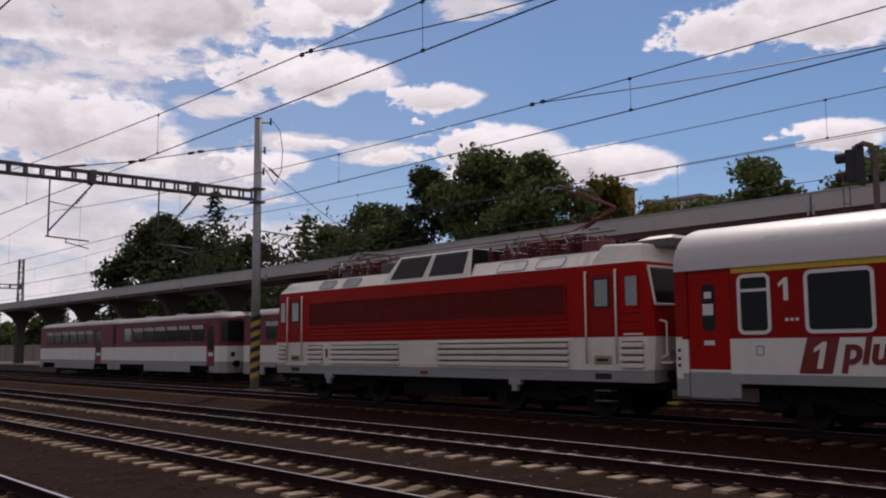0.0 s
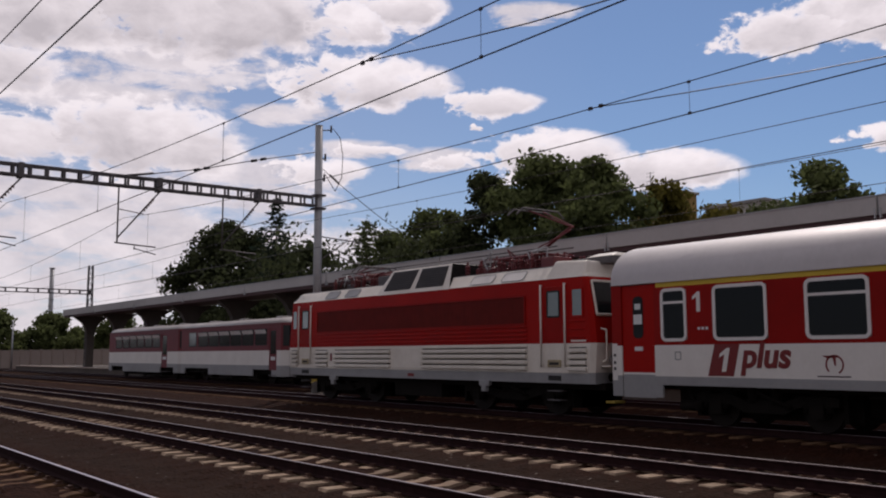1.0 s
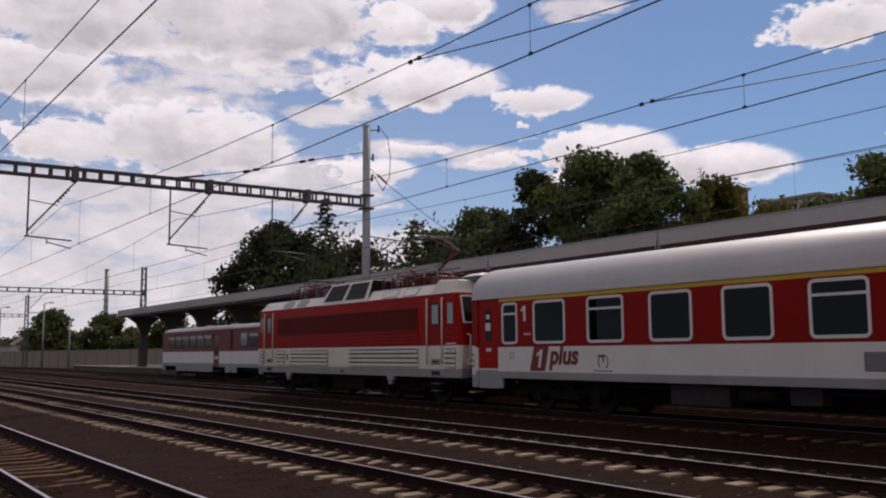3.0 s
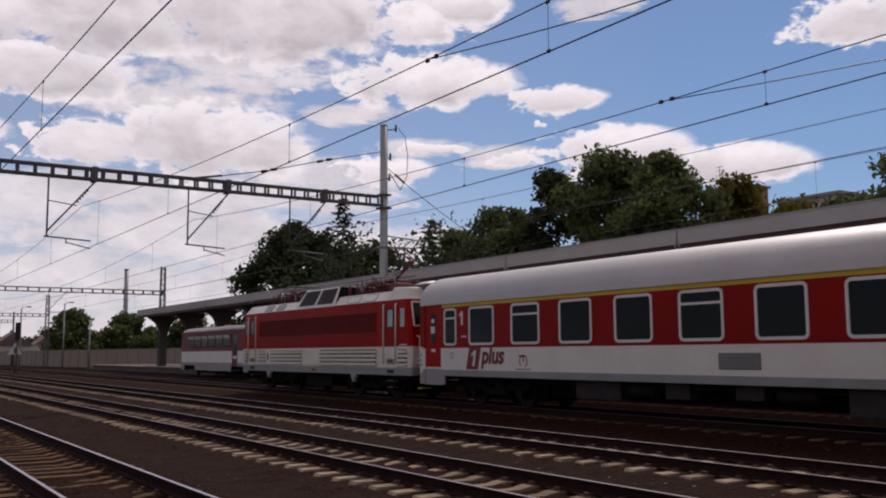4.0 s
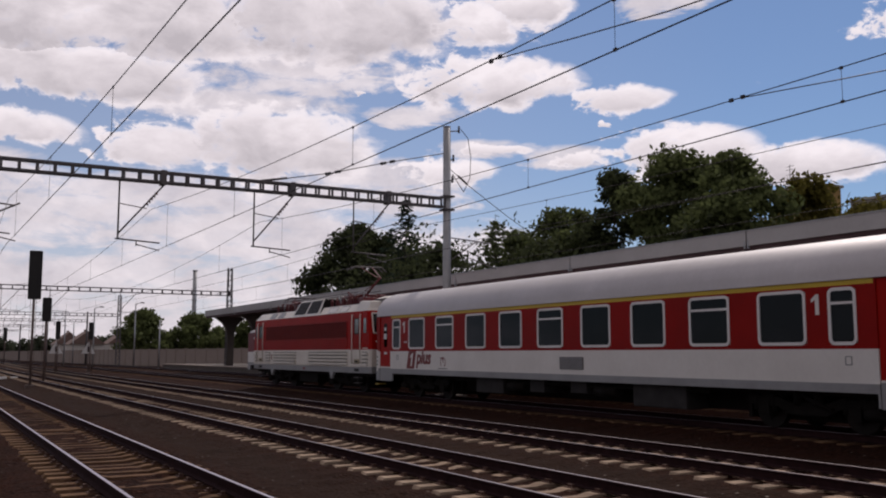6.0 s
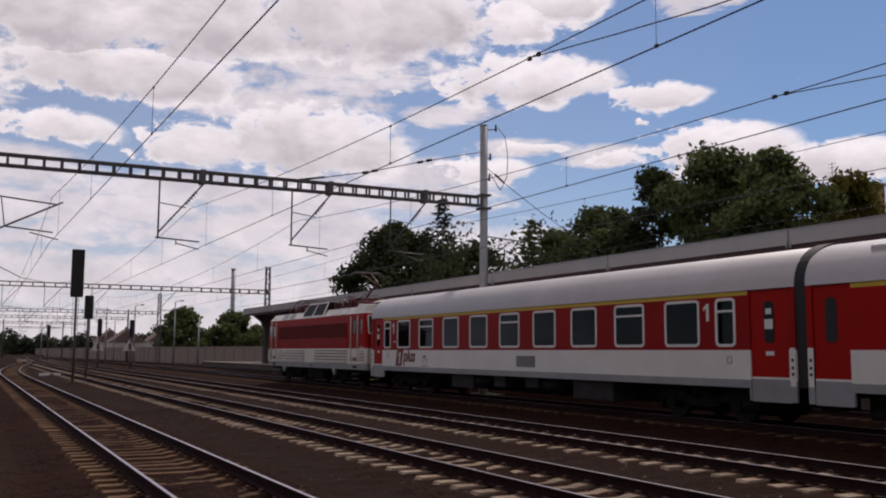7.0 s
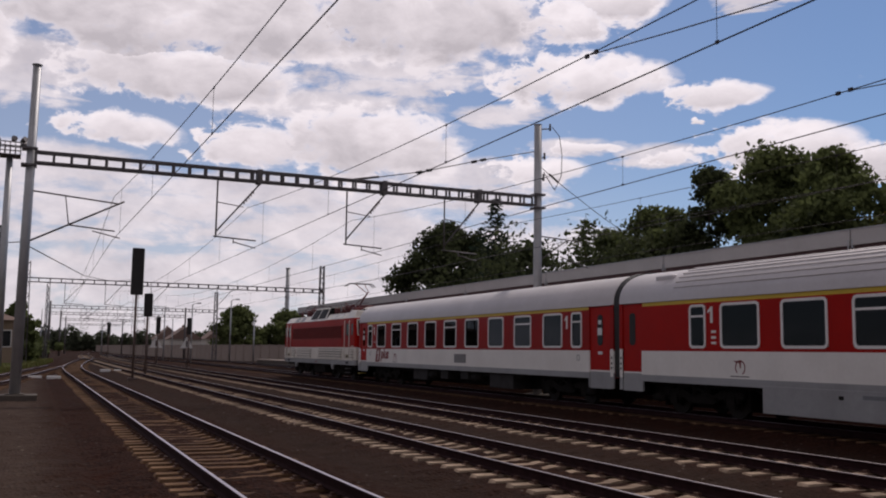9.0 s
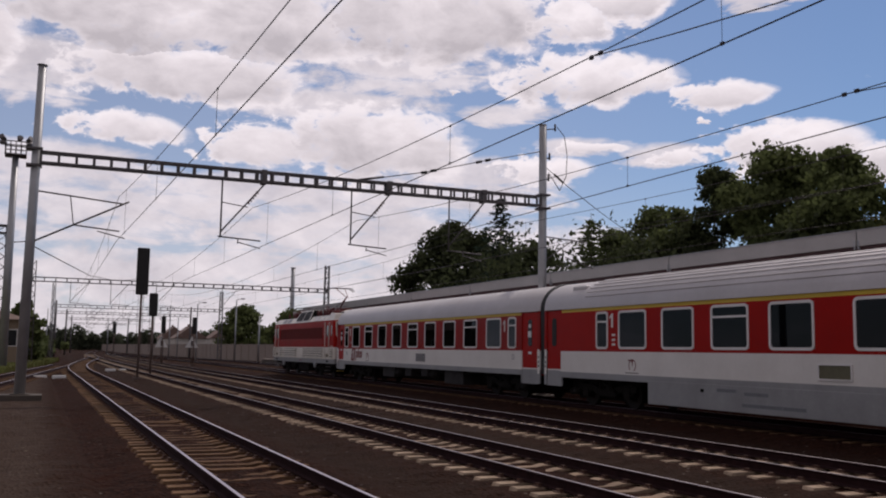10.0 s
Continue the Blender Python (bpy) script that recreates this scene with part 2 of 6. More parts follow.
M_BALLAST = ballast_mat()
M_RAIL_SIDE = mat("rail_rust", (0.030, 0.014, 0.015), 0.95, 0.0, 0.4, 6, spec=0.08)
M_RAIL_TOP = mat("rail_steel", (0.50, 0.45, 0.50), 0.34, 1.0, 0.08, 5)
M_RAIL_DULL = mat("dull_rail_steel", (0.24, 0.21, 0.22), 0.45, 1.0, 0.12, 5)
M_SLEEPER = mat("sleeper_concrete", (0.33, 0.25, 0.185), 0.9, 0, 0.3, 3, 0.4, 60, (0.13, 0.075, 0.05), 0.8, rnd=0.25, spec=0.1)
M_SLEEPER_OLD = mat("sleeper_rusty", (0.17, 0.100, 0.058), 0.9, 0, 0.35, 3, 0.4, 60, (0.055, 0.028, 0.018), 0.8, rnd=0.3, spec=0.1)
M_CLIP = mat("rail_clip", (0.10, 0.05, 0.035), 0.8, 0.3, 0.3, 20)
M_CONC = mat("concrete", (0.40, 0.385, 0.37), 0.85, 0, 0.18, 0.8, 0.3, 30, (0.24, 0.22, 0.20), 0.5)
# column concrete darkened to hold the shade beneath the canopy
M_COLUMN = mat("column_concrete_shaded", (0.115, 0.098, 0.092), 0.85, 0, 0.18, 0.8, 0.3, 30, (0.075, 0.062, 0.056), 0.5)
M_EDGE = mat("dark_edge_concrete", (0.10, 0.082, 0.070), 0.9, 0, 0.25, 0.8, 0.3, 30, (0.05, 0.038, 0.03), 0.6)
M_FASCIA = mat("fascia_grey", (0.46, 0.45, 0.45), 0.6, 0, 0.08, 0.5, 0, 30, (0.27, 0.26, 0.26), 0.35)
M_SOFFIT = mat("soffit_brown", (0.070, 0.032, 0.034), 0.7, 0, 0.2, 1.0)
M_GALV = mat("galvanised_steel", (0.42, 0.43, 0.45), 0.5, 0.55, 0.15, 2.0, 0, 30, (0.30, 0.30, 0.31), 0.4)
M_DARKSTEEL = mat("weathered_steel", (0.13, 0.12, 0.125), 0.6, 0.5, 0.25, 4)
M_WIRE = mat("copper_wire", (0.055, 0.045, 0.045), 0.5, 0.6, 0.2, 4)
M_INSUL = mat("brown_insulator", (0.10, 0.035, 0.025), 0.25, 0, 0.2, 8)
M_RED = mat("red_paint", (0.31, 0.007, 0.005), 0.45, 0, 0.10, 0.8, 0, 30, (0.18, 0.006, 0.005), 0.5, spec=0.12)
M_RED2 = mat("red_paint_bright", (0.39, 0.006, 0.003), 0.45, 0, 0.10, 0.8, 0, 30, (0.24, 0.005, 0.003), 0.4, spec=0.12)
M_GRILLE = mat("dark_red_grille", (0.135, 0.012, 0.009), 0.7, 0, 0.25, 3, spec=0.15)
M_WHITE = mat("white_paint", (0.80, 0.78, 0.76), 0.4, 0, 0.05, 0.7, 0, 30, (0.62, 0.59, 0.56), 0.4, spec=0.35)
M_WHITE2 = mat("loco_white_paint", (0.80, 0.76, 0.70), 0.42, 0, 0.08, 0.9, 0, 30, (0.54, 0.48, 0.41), 0.45)
M_GREY = mat("grey_paint", (0.32, 0.325, 0.34), 0.45, 0, 0.10, 0.9, 0, 30, (0.16, 0.155, 0.16), 0.5)
M_ROOF = mat("silver_roof", (0.57, 0.545, 0.56), 0.50, 0.15, 0.10, 0.6, 0, 30, (0.48, 0.45, 0.45), 0.45)
M_YELLOW = mat("yellow_stripe", (0.62, 0.43, 0.03), 0.45, 0, 0.10, 1)
M_FRAME = mat("window_frame_grey", (0.76, 0.74, 0.74), 0.45, 0.1, 0.08, 2)
M_BLACK = mat("black_rubber", (0.018, 0.017, 0.018), 0.7, 0, 0.3, 4)
# grime and wheel colours, darkened further for the deep shade under the train
M_UNDER = mat("underframe_grime_shaded", (0.011, 0.009, 0.008), 0.9, 0.0, 0.4, 3, spec=0.15)
# paler grey than the underframe, for boxes that catch some light
M_UNDERBOX = mat("underfloor_box", (0.036, 0.033, 0.034), 0.8, 0.0, 0.35, 3, spec=0.2)
M_WHEEL = mat("wheel_steel_shaded", (0.018, 0.014, 0.013), 0.7, 0.2, 0.3, 3, spec=0.2)
M_GLASS = glass_mat("window_glass", (0.07, 0.082, 0.092))
M_INSIDE = mat("interior_panel", (0.06, 0.06, 0.062), 0.8, 0, 0.15, 1)
M_SEAT = mat("seat_fabric", (0.05, 0.07, 0.13), 0.9, 0, 0.2, 6)
M_MARK = mat("dark_red_mark", (0.19, 0.012, 0.014), 0.4, 0, 0.06, 1)
M_PAPER = mat("paper_white", (0.72, 0.74, 0.76), 0.7, 0, 0.04, 5)
M_DARKMARK = mat("dark_lettering", (0.05, 0.03, 0.035), 0.5, 0, 0.1, 5)
M_ROOFGEAR = mat("red_brown_roof_gear", (0.16, 0.028, 0.032), 0.5, 0, 0.25, 6)
M_BARK = mat("bark", (0.07, 0.052, 0.04), 0.95, 0, 0.35, 4, 0.6, 30)
M_WALL = mat("concrete_fence", (0.33, 0.265, 0.23), 0.9, 0, 0.12, 0.6, 0.2, 30, (0.27, 0.23, 0.21), 0.5)
M_PLASTER = mat("pale_plaster", (0.55, 0.52, 0.48), 0.9, 0, 0.08, 0.5)
M_TILE = mat("roof_tile", (0.18, 0.12, 0.10), 0.85, 0, 0.25, 1.2)
M_GRASS = mat("dry_grass", (0.20, 0.22, 0.07), 0.95, 0, 0.4, 0.6, 0.5, 20, (0.16, 0.13, 0.05), 0.6)
M_HAZARD_Y = mat("hazard_yellow", (0.42, 0.30, 0.05), 0.6, 0, 0.15, 3)


def leaf_mat(name, color, k=0.32):
    m = mat(name, color, 0.8, 0, 0.25, 0.5, island=k, spec=0.08)
    bsdf = m.node_tree.nodes["Principled BSDF"]
    nt = m.node_tree
    tl = nt.nodes.new("ShaderNodeBsdfTranslucent")
    src = bsdf.inputs["Base Color"].links[0].from_socket
    nt.links.new(src, tl.inputs["Color"])
    mx = nt.nodes.new("ShaderNodeMixShader")
    mx.inputs[0].default_value = 0.40
    nt.links.new(bsdf.outputs[0], mx.inputs[1])
    nt.links.new(tl.outputs[0], mx.inputs[2])
    nt.links.new(mx.outputs[0], nt.nodes["Material Output"].inputs[0])
    return m


M_LEAF = leaf_mat("leaf_green", (0.112, 0.136, 0.054))
M_LEAF_DARK = leaf_mat("leaf_dark", (0.056, 0.068, 0.033))
M_NEEDLE = leaf_mat("needle_blue_green", (0.030, 0.046, 0.032))
# greyer leaf colour, distance haze mixed into it
M_LEAF_FAR = leaf_mat("leaf_far_haze", (0.085, 0.098, 0.066))
M_LEAF_YEL = leaf_mat("leaf_olive", (0.13, 0.115, 0.028))


# ---- building helpers ----
def box(bm, x0, x1, y0, y1, z0, z1, mi=0):
    vs = [bm.verts.new(p) for p in ((x0, y0, z0), (x1, y0, z0), (x1, y1, z0), (x0, y1, z0), (x0, y0, z1), (x1, y0, z1), (x1, y1, z1), (x0, y1, z1))]
    for q in ((3, 2, 1, 0), (4, 5, 6, 7), (0, 1, 5, 4), (1, 2, 6, 5), (2, 3, 7, 6), (3, 0, 4, 7)):
        bm.faces.new([vs[i] for i in q]).material_index = mi


def tube(bm, p0, p1, r0, r1=None, n=8, mi=0, caps=True):
    p0, p1 = Vector(p0), Vector(p1)
    d = (p1 - p0).normalized()
    a = d.orthogonal().normalized()
    b = d.cross(a)
    r1 = r0 if r1 is None else r1
    rings = []
    for p, r in ((p0, r0), (p1, r1)):
        rings.append([bm.verts.new(p + (a * math.cos(2 * math.pi * i / n) + b * math.sin(2 * math.pi * i / n)) * r) for i in range(n)])
    for i in range(n):
        f = bm.faces.new((rings[0][i], rings[0][(i + 1) % n], rings[1][(i + 1) % n], rings[1][i]))
        f.material_index, f.smooth = mi, n > 6
    if caps:
        bm.faces.new(rings[0][::-1]).material_index = mi
        bm.faces.new(rings[1]).material_index = mi


def loft(bm, rings, mi=0, closed=False, caps=True, smooth=False):
    """Skin a row of point rings; open rings give a shell."""
    vr = [[bm.verts.new(p) for p in r] for r in rings]
    n = len(vr[0])
    for a, b in zip(vr, vr[1:]):
        for i in range(n if closed else n - 1):
            f = bm.faces.new((a[i], a[(i + 1) % n], b[(i + 1) % n], b[i]))
            f.material_index, f.smooth = mi, smooth
    if closed and caps:
        bm.faces.new(vr[0][::-1]).material_index = mi
        bm.faces.new(vr[-1]).material_index = mi


def weld(bm):
    """Join touching blocks into one shell: merge their corners and drop the faces inside."""
    bmesh.ops.remove_doubles(bm, verts=bm.verts, dist=1e-4)
    seen = {}
    for f in bm.faces:
        c = f.calc_center_median()
        seen.setdefault((round(c.x, 4), round(c.y, 4), round(c.z, 4)), []).append(f)
    bmesh.ops.delete(bm, geom=[f for fs in seen.values() if len(fs) > 1 for f in fs], context="FACES_ONLY")


def polytube(bm, pts, r, n=5):
    """One continuous thin tube along a row of points."""
    pts = [Vector(p) for p in pts]
    rings = []
    for i, p in enumerate(pts):
        d = (pts[min(i + 1, len(pts) - 1)] - pts[max(i - 1, 0)]).normalized()
        a = d.cross(Vector((0, 0, 1)) if abs(d.z) < 0.95 else Vector((1, 0, 0))).normalized()
        b = d.cross(a)
        rings.append([p + (a * math.cos(2 * math.pi * k / n) + b * math.sin(2 * math.pi * k / n)) * r for k in range(n)])
    loft(bm, rings, 0, True, True, True)


def finish(name, bm, mats):
    bmesh.ops.recalc_face_normals(bm, faces=bm.faces)
    me = bpy.data.meshes.new(name)
    bm.to_mesh(me)
    bm.free()
    for m in (mats if isinstance(mats, (list, tuple)) else (mats,)):
        me.materials.append(m)
    return me


def part(name, bm, material, parent, label="", bevel=0.0, m=None):
    ob = new(name, finish(name, bm, material))
    ob.parent = parent
    if m is not None:
        ob.matrix_basis = m
    if label:
        ob["label"] = label
    if bevel:
        b = ob.modifiers.new("bevel", "BEVEL")
        b.width, b.segments, b.limit_method, b.angle_limit = bevel, 2, "ANGLE", radians(40)
    return ob


def boxpart(name, dims, material, parent, label="", bevel=0.0):
    bm = bmesh.new()
    box(bm, *dims)
    return part(name, bm, material, parent, label, bevel)


def thing(name, label, category, m=None, group="", kind=""):
    ob = new(name)
    ob.empty_display_size = 0.2
    if m is not None:
        ob.matrix_basis = m
    return tagged(ob, label, category, group, kind)


def rrect(y0, y1, z0, z1, r, n=4):
    pts = []
    for cy, cz, a0 in ((y1 - r, z1 - r, 0), (y0 + r, z1 - r, 90), (y0 + r, z0 + r, 180), (y1 - r, z0 + r, 270)):
        for i in range(n + 1):
            a = radians(a0 + 90 * i / n)
            pts.append((cy + r * math.cos(a), cz + r * math.sin(a)))
    return pts


def ring_frame(bm, x0, x1, y0, y1, z0, z1, w, r):
    """A rounded frame of width w, in the y-z plane, from x0 to x1."""
    o, i = rrect(y0, y1, z0, z1, r), rrect(y0 + w, y1 - w, z0 + w, z1 - w, max(r - w, 0.02))
    n = len(o)
    sets = [[bm.verts.new((x, y, z)) for y, z in pts] for x, pts in ((x0, o), (x0, i), (x1, i), (x1, o))]
    for a, b in zip(sets, sets[1:] + sets[:1]):
        for k in range(n):
            bm.faces.new((a[k], a[(k + 1) % n], b[(k + 1) % n], b[k]))


def plate(bm, x, pts, thick=0.02):
    """A flat plate with the outline pts in the y-z plane."""
    loft(bm, [[(x, y, z) for y, z in pts], [(x + thick, y, z) for y, z in pts]], closed=True)


# ---- ground and tracks ----
TRACKS = {"A": 3.15, "B": 7.74, "C": 12.15, "D": 18.82, "E": 25.4}


def bend(y):
    """The line bends to the right far out."""
    return 0.0 if y < 75 else (y - 75) ** 2 / 6400.0


def smooth(t):
    t = min(1.0, max(0.0, t))
    return t * t * (3 - 2 * t)


def centre(key, y):
    if key == "A":
        return 3.15 + smooth((y - 72) / 105.0) * (7.74 - 3.15) + bend(y)
    if key == "Z":
        return -0.76 + (y - 62.8) * 0.094
    if key == "D":
        return TRACKS[key] + bend(y) - 6.67 * smooth((y - 115) / 130.0)
    if key == "E":
        return TRACKS[key] + bend(y) - 13.2 * smooth((y - 118) / 150.0)
    return TRACKS[key] + bend(y)


def ground_height(x, y):
    """Ballast shoulders under the tracks, lower paths between them."""
    z = -0.30
    for k in ("A", "B", "C", "D", "E"):
        d = abs(x - centre(k, y))
        z = max(z, (-0.235 if k == "A" else -0.212) - max(0.0, d - 1.45) * 0.10)
    if x < 1.0:
        z = -0.215
    return z


def build_ground():
    def axis(stops):
        out = []
        for a, b, s in stops:
            n = max(1, int(round((b - a) / s)))
            out += [a + (b - a) * i / n for i in range(n)]
        return out + [stops[-1][1]]
    xs = axis([(-3000, -300, 900), (-300, -40, 65), (-40, -8, 4), (-8, -2, 0.5), (-2, 16, 0.2), (16, 30, 0.5), (30, 80, 5), (80, 400, 80), (400, 3000, 900)])
    ys = axis([(-900, -60, 210), (-60, -6, 6), (-6, 34, 0.2), (34, 70, 0.5), (70, 200, 3), (200, 500, 25), (500, 4000, 700)])
    verts, faces = [], []
    for y in ys:
        for x in xs:
            z = ground_height(x, y) if -40 < x < 80 and y < 520 else -0.30
            if -8 < x < 30 and -6 < y < 70:
                z += 0.035 * noise.noise((x * 2.3, y * 2.3, 0)) + 0.03 * noise.noise((x * 6.1, y * 6.1, 3)) + 0.03 * noise.noise((x * 0.5, y * 0.35, 9))
            verts.append((x, y, z))
    w = len(xs)
    for j in range(len(ys) - 1):
        for i in range(w - 1):
            a = j * w + i
            faces.append((a, a + 1, a + w + 1, a + w))
    me = bpy.data.meshes.new("ground")
    me.from_pydata(verts, [], faces)
    me.materials.append(M_BALLAST)
    tagged(new("ground", me), "dark brown ballast and dirt between the railway tracks", "ground", kind="structure")


build_ground()


def rail_part(key, side, y0, y1, parent):
    bm = bmesh.new()
    prof = [(-0.07, -0.165), (0.07, -0.165), (0.07, -0.15), (0.012, -0.13), (0.012, -0.045), (0.036, -0.03), (0.036, -0.004), (-0.036, -0.004), (-0.036, -0.03), (-0.012, -0.045), (-0.012, -0.13), (-0.07, -0.15)]
    ys = [y0]
    while ys[-1] < y1:
        ys.append(min(y1, ys[-1] + (20 if ys[-1] < 55 else 5)))
    rows, tops = [], []
    for y in ys:
        x = centre(key, y) + side * 0.753
        rows.append([(x + px, y, pz) for px, pz in prof])
        tops.append([(x - 0.025, y, -0.008), (x - 0.022, y, 0.0), (x + 0.022, y, 0.0), (x + 0.025, y, -0.008)])
    loft(bm, rows, 0, True)
    loft(bm, tops, 1, True)
    return part("rail", bm, [M_RAIL_SIDE, M_RAIL_TOP if key in "AZ" else M_RAIL_DULL], parent, "rusty steel rail with a polished running surface")


def sleeper_mesh(name, material, half=1.3, top=-0.175):
    """A concrete sleeper: bevelled block, lowered middle, with two base plates."""
    bm = bmesh.new()
    rings = []
    for x, w, z in ((-half, 0.10, top - 0.05), (-half + 0.04, 0.125, top), (-0.5, 0.12, top), (-0.35, 0.105, top - 0.03), (0.35, 0.105, top - 0.03), (0.5, 0.12, top), (half - 0.04, 0.125, top), (half, 0.10, top - 0.05)):
        rings.append([(x, -w - 0.02, top - 0.2), (x, w + 0.02, top - 0.2), (x, w, z), (x, -w, z)])
    loft(bm, rings, 0, True)
    for s in (-0.753, 0.753):
        box(bm, s - 0.17, s + 0.17, -0.09, 0.09, top - 0.01, top + 0.014, 1)
        for d in (-0.11, 0.11):
            box(bm, s + d - 0.03, s + d + 0.03, -0.05, 0.05, top + 0.014, top + 0.05, 1)
    return finish(name, bm, [material, M_CLIP])


SLEEPER = {k: sleeper_mesh("sleeper", m) for k, m in (("new", M_SLEEPER), ("old", M_SLEEPER_OLD))}


def build_track(key, y0, y1, near0, near1, kind):
    tr = thing("railway_track", "straight railway track with rusty rails on concrete sleepers", "track", kind="structure")
    for s in (-1, 1):
        rail_part(key, s, y0, y1, tr)
    rng = random.Random(ord(key))
    far = bmesh.new()
    y = y0 + 0.3
    while y < min(y1, 230):
        x, yy = centre(key, y) + rng.uniform(-0.03, 0.03), y + rng.uniform(-0.02, 0.02)
        if near0 < y < near1:
            ob = new("sleeper", SLEEPER[kind])
            ob.parent = tr
            ob.matrix_basis = pose(x, yy, rng.uniform(-0.02, 0.006) - (0.018 if key == "A" else 0), 0, 0, rng.uniform(-1.2, 1.2))
        else:
            box(far, x - 1.3, x + 1.3, yy - 0.125, yy + 0.125, -0.3, -0.18)
        y += 0.6
    tagged(part("sleepers_beyond", far, SLEEPER[kind].materials[0], tr), kind="stuff")
    return tr


# ---- station platform, canopy ----
def build_platform():
    pf = thing("platform", "raised island platform with a pale concrete edge", "platform", kind="structure")
    boxpart("platform_edge", (27.10, 27.75, -40, 122, -0.3, 0.38), M_EDGE, pf, "dark concrete platform wall")
    boxpart("edge_slab", (27.02, 27.75, -40, 122, 0.38, 0.5), M_WALL, pf, "pale concrete edge slabs", 0.03)
    boxpart("platform_surface", (27.75, 37.0, -40, 121.6, -0.3, 0.47), M_EDGE, pf, "grey asphalt platform surface")


CAN_Y1 = 102.0


def build_canopy():
    cn = thing("platform_canopy", "long grey flat-roofed station canopy on flared columns", "canopy", kind="structure")
    bm = bmesh.new()
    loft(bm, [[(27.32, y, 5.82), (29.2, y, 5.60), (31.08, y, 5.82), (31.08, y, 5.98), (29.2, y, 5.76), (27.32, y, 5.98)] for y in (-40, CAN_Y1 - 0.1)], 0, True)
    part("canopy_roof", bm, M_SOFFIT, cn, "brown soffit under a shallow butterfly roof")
    y = CAN_Y1
    while y > -40:
        a = max(-40, y - 11.0)
        for x0, x1 in ((27.0, 27.3), (31.1, 31.4)):
            boxpart("fascia_panel", (x0, x1, a + 0.035, y - 0.035, 5.77, 6.34), M_FASCIA, cn, "light grey fascia panel", 0.012)
            boxpart("fascia_flashing", (x0 - 0.03, x1 + 0.03, a + 0.02, y - 0.02, 6.34, 6.375), M_GALV, cn)
            boxpart("joint_cover", (x0 - 0.02, x1, a - 0.12, a - 0.06, 5.66, 5.98), M_GALV, cn)
            boxpart("joint_cover", (x0 - 0.02, x1, a + 0.06, a + 0.12, 5.66, 5.98), M_GALV, cn)
        y -= 11.0
    boxpart("end_fascia", (27.3, 31.1, CAN_Y1 - 0.25, CAN_Y1, 5.70, 6.35), M_FASCIA, cn, "light grey end fascia", 0.012)
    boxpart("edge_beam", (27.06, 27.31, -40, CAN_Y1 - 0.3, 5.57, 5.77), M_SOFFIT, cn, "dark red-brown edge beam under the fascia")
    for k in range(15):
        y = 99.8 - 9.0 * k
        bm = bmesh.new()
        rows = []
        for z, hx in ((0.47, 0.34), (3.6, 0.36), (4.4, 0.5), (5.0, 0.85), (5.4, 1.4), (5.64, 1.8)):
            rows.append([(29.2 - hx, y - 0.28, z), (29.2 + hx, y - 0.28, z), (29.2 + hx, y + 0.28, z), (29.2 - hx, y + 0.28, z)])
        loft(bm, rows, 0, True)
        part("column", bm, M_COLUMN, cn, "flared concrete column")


# ---- overhead line ----
def lattice_beam(bm, x0, x1, y, z0, z1, step=0.62, depth=0.36):
    for yy in (y - depth / 2, y + depth / 2):
        for z in (z0, z1):
            box(bm, x0, x1, yy - 0.035, yy + 0.035, z - 0.042, z + 0.042)
    n = int((x1 - x0) / step)
    for i in range(n + 1):
        x = x0 + (x1 - x0) * i / n
        for yy in (y - depth / 2, y + depth / 2):
            box(bm, x - 0.045, x + 0.045, yy - 0.02, yy + 0.02, z0, z1)
        box(bm, x - 0.03, x + 0.03, y - depth / 2, y + depth / 2, z0 - 0.03, z0 + 0.03)


def lattice_mast(bm, x, y, z1, w0=0.34, w1=0.22):
    for sx in (-1, 1):
        for sy in (-1, 1):
            tube(bm, (x + sx * w0 / 2, y + sy * w0 / 2, -0.3), (x + sx * w1 / 2, y + sy * w1 / 2, z1), 0.06, n=4)
    n = int(z1 / 0.55)
    for i in range(n):
        za, zb = z1 * i / n, z1 * (i + 1) / n
        wa, wb = w0 + (w1 - w0) * i / n, w0 + (w1 - w0) * (i + 1) / n
        s = 1 if i % 2 else -1
        for sy in (-1, 1):
            tube(bm, (x - s * wa / 2, y + sy * wa / 2, za), (x + s * wb / 2, y + sy * wb / 2, zb), 0.032, n=4)
            tube(bm, (x - s * 0 + sy * wa / 2, y - s * wa / 2, za), (x + sy * wb / 2, y + s * wb / 2, zb), 0.032, n=4)


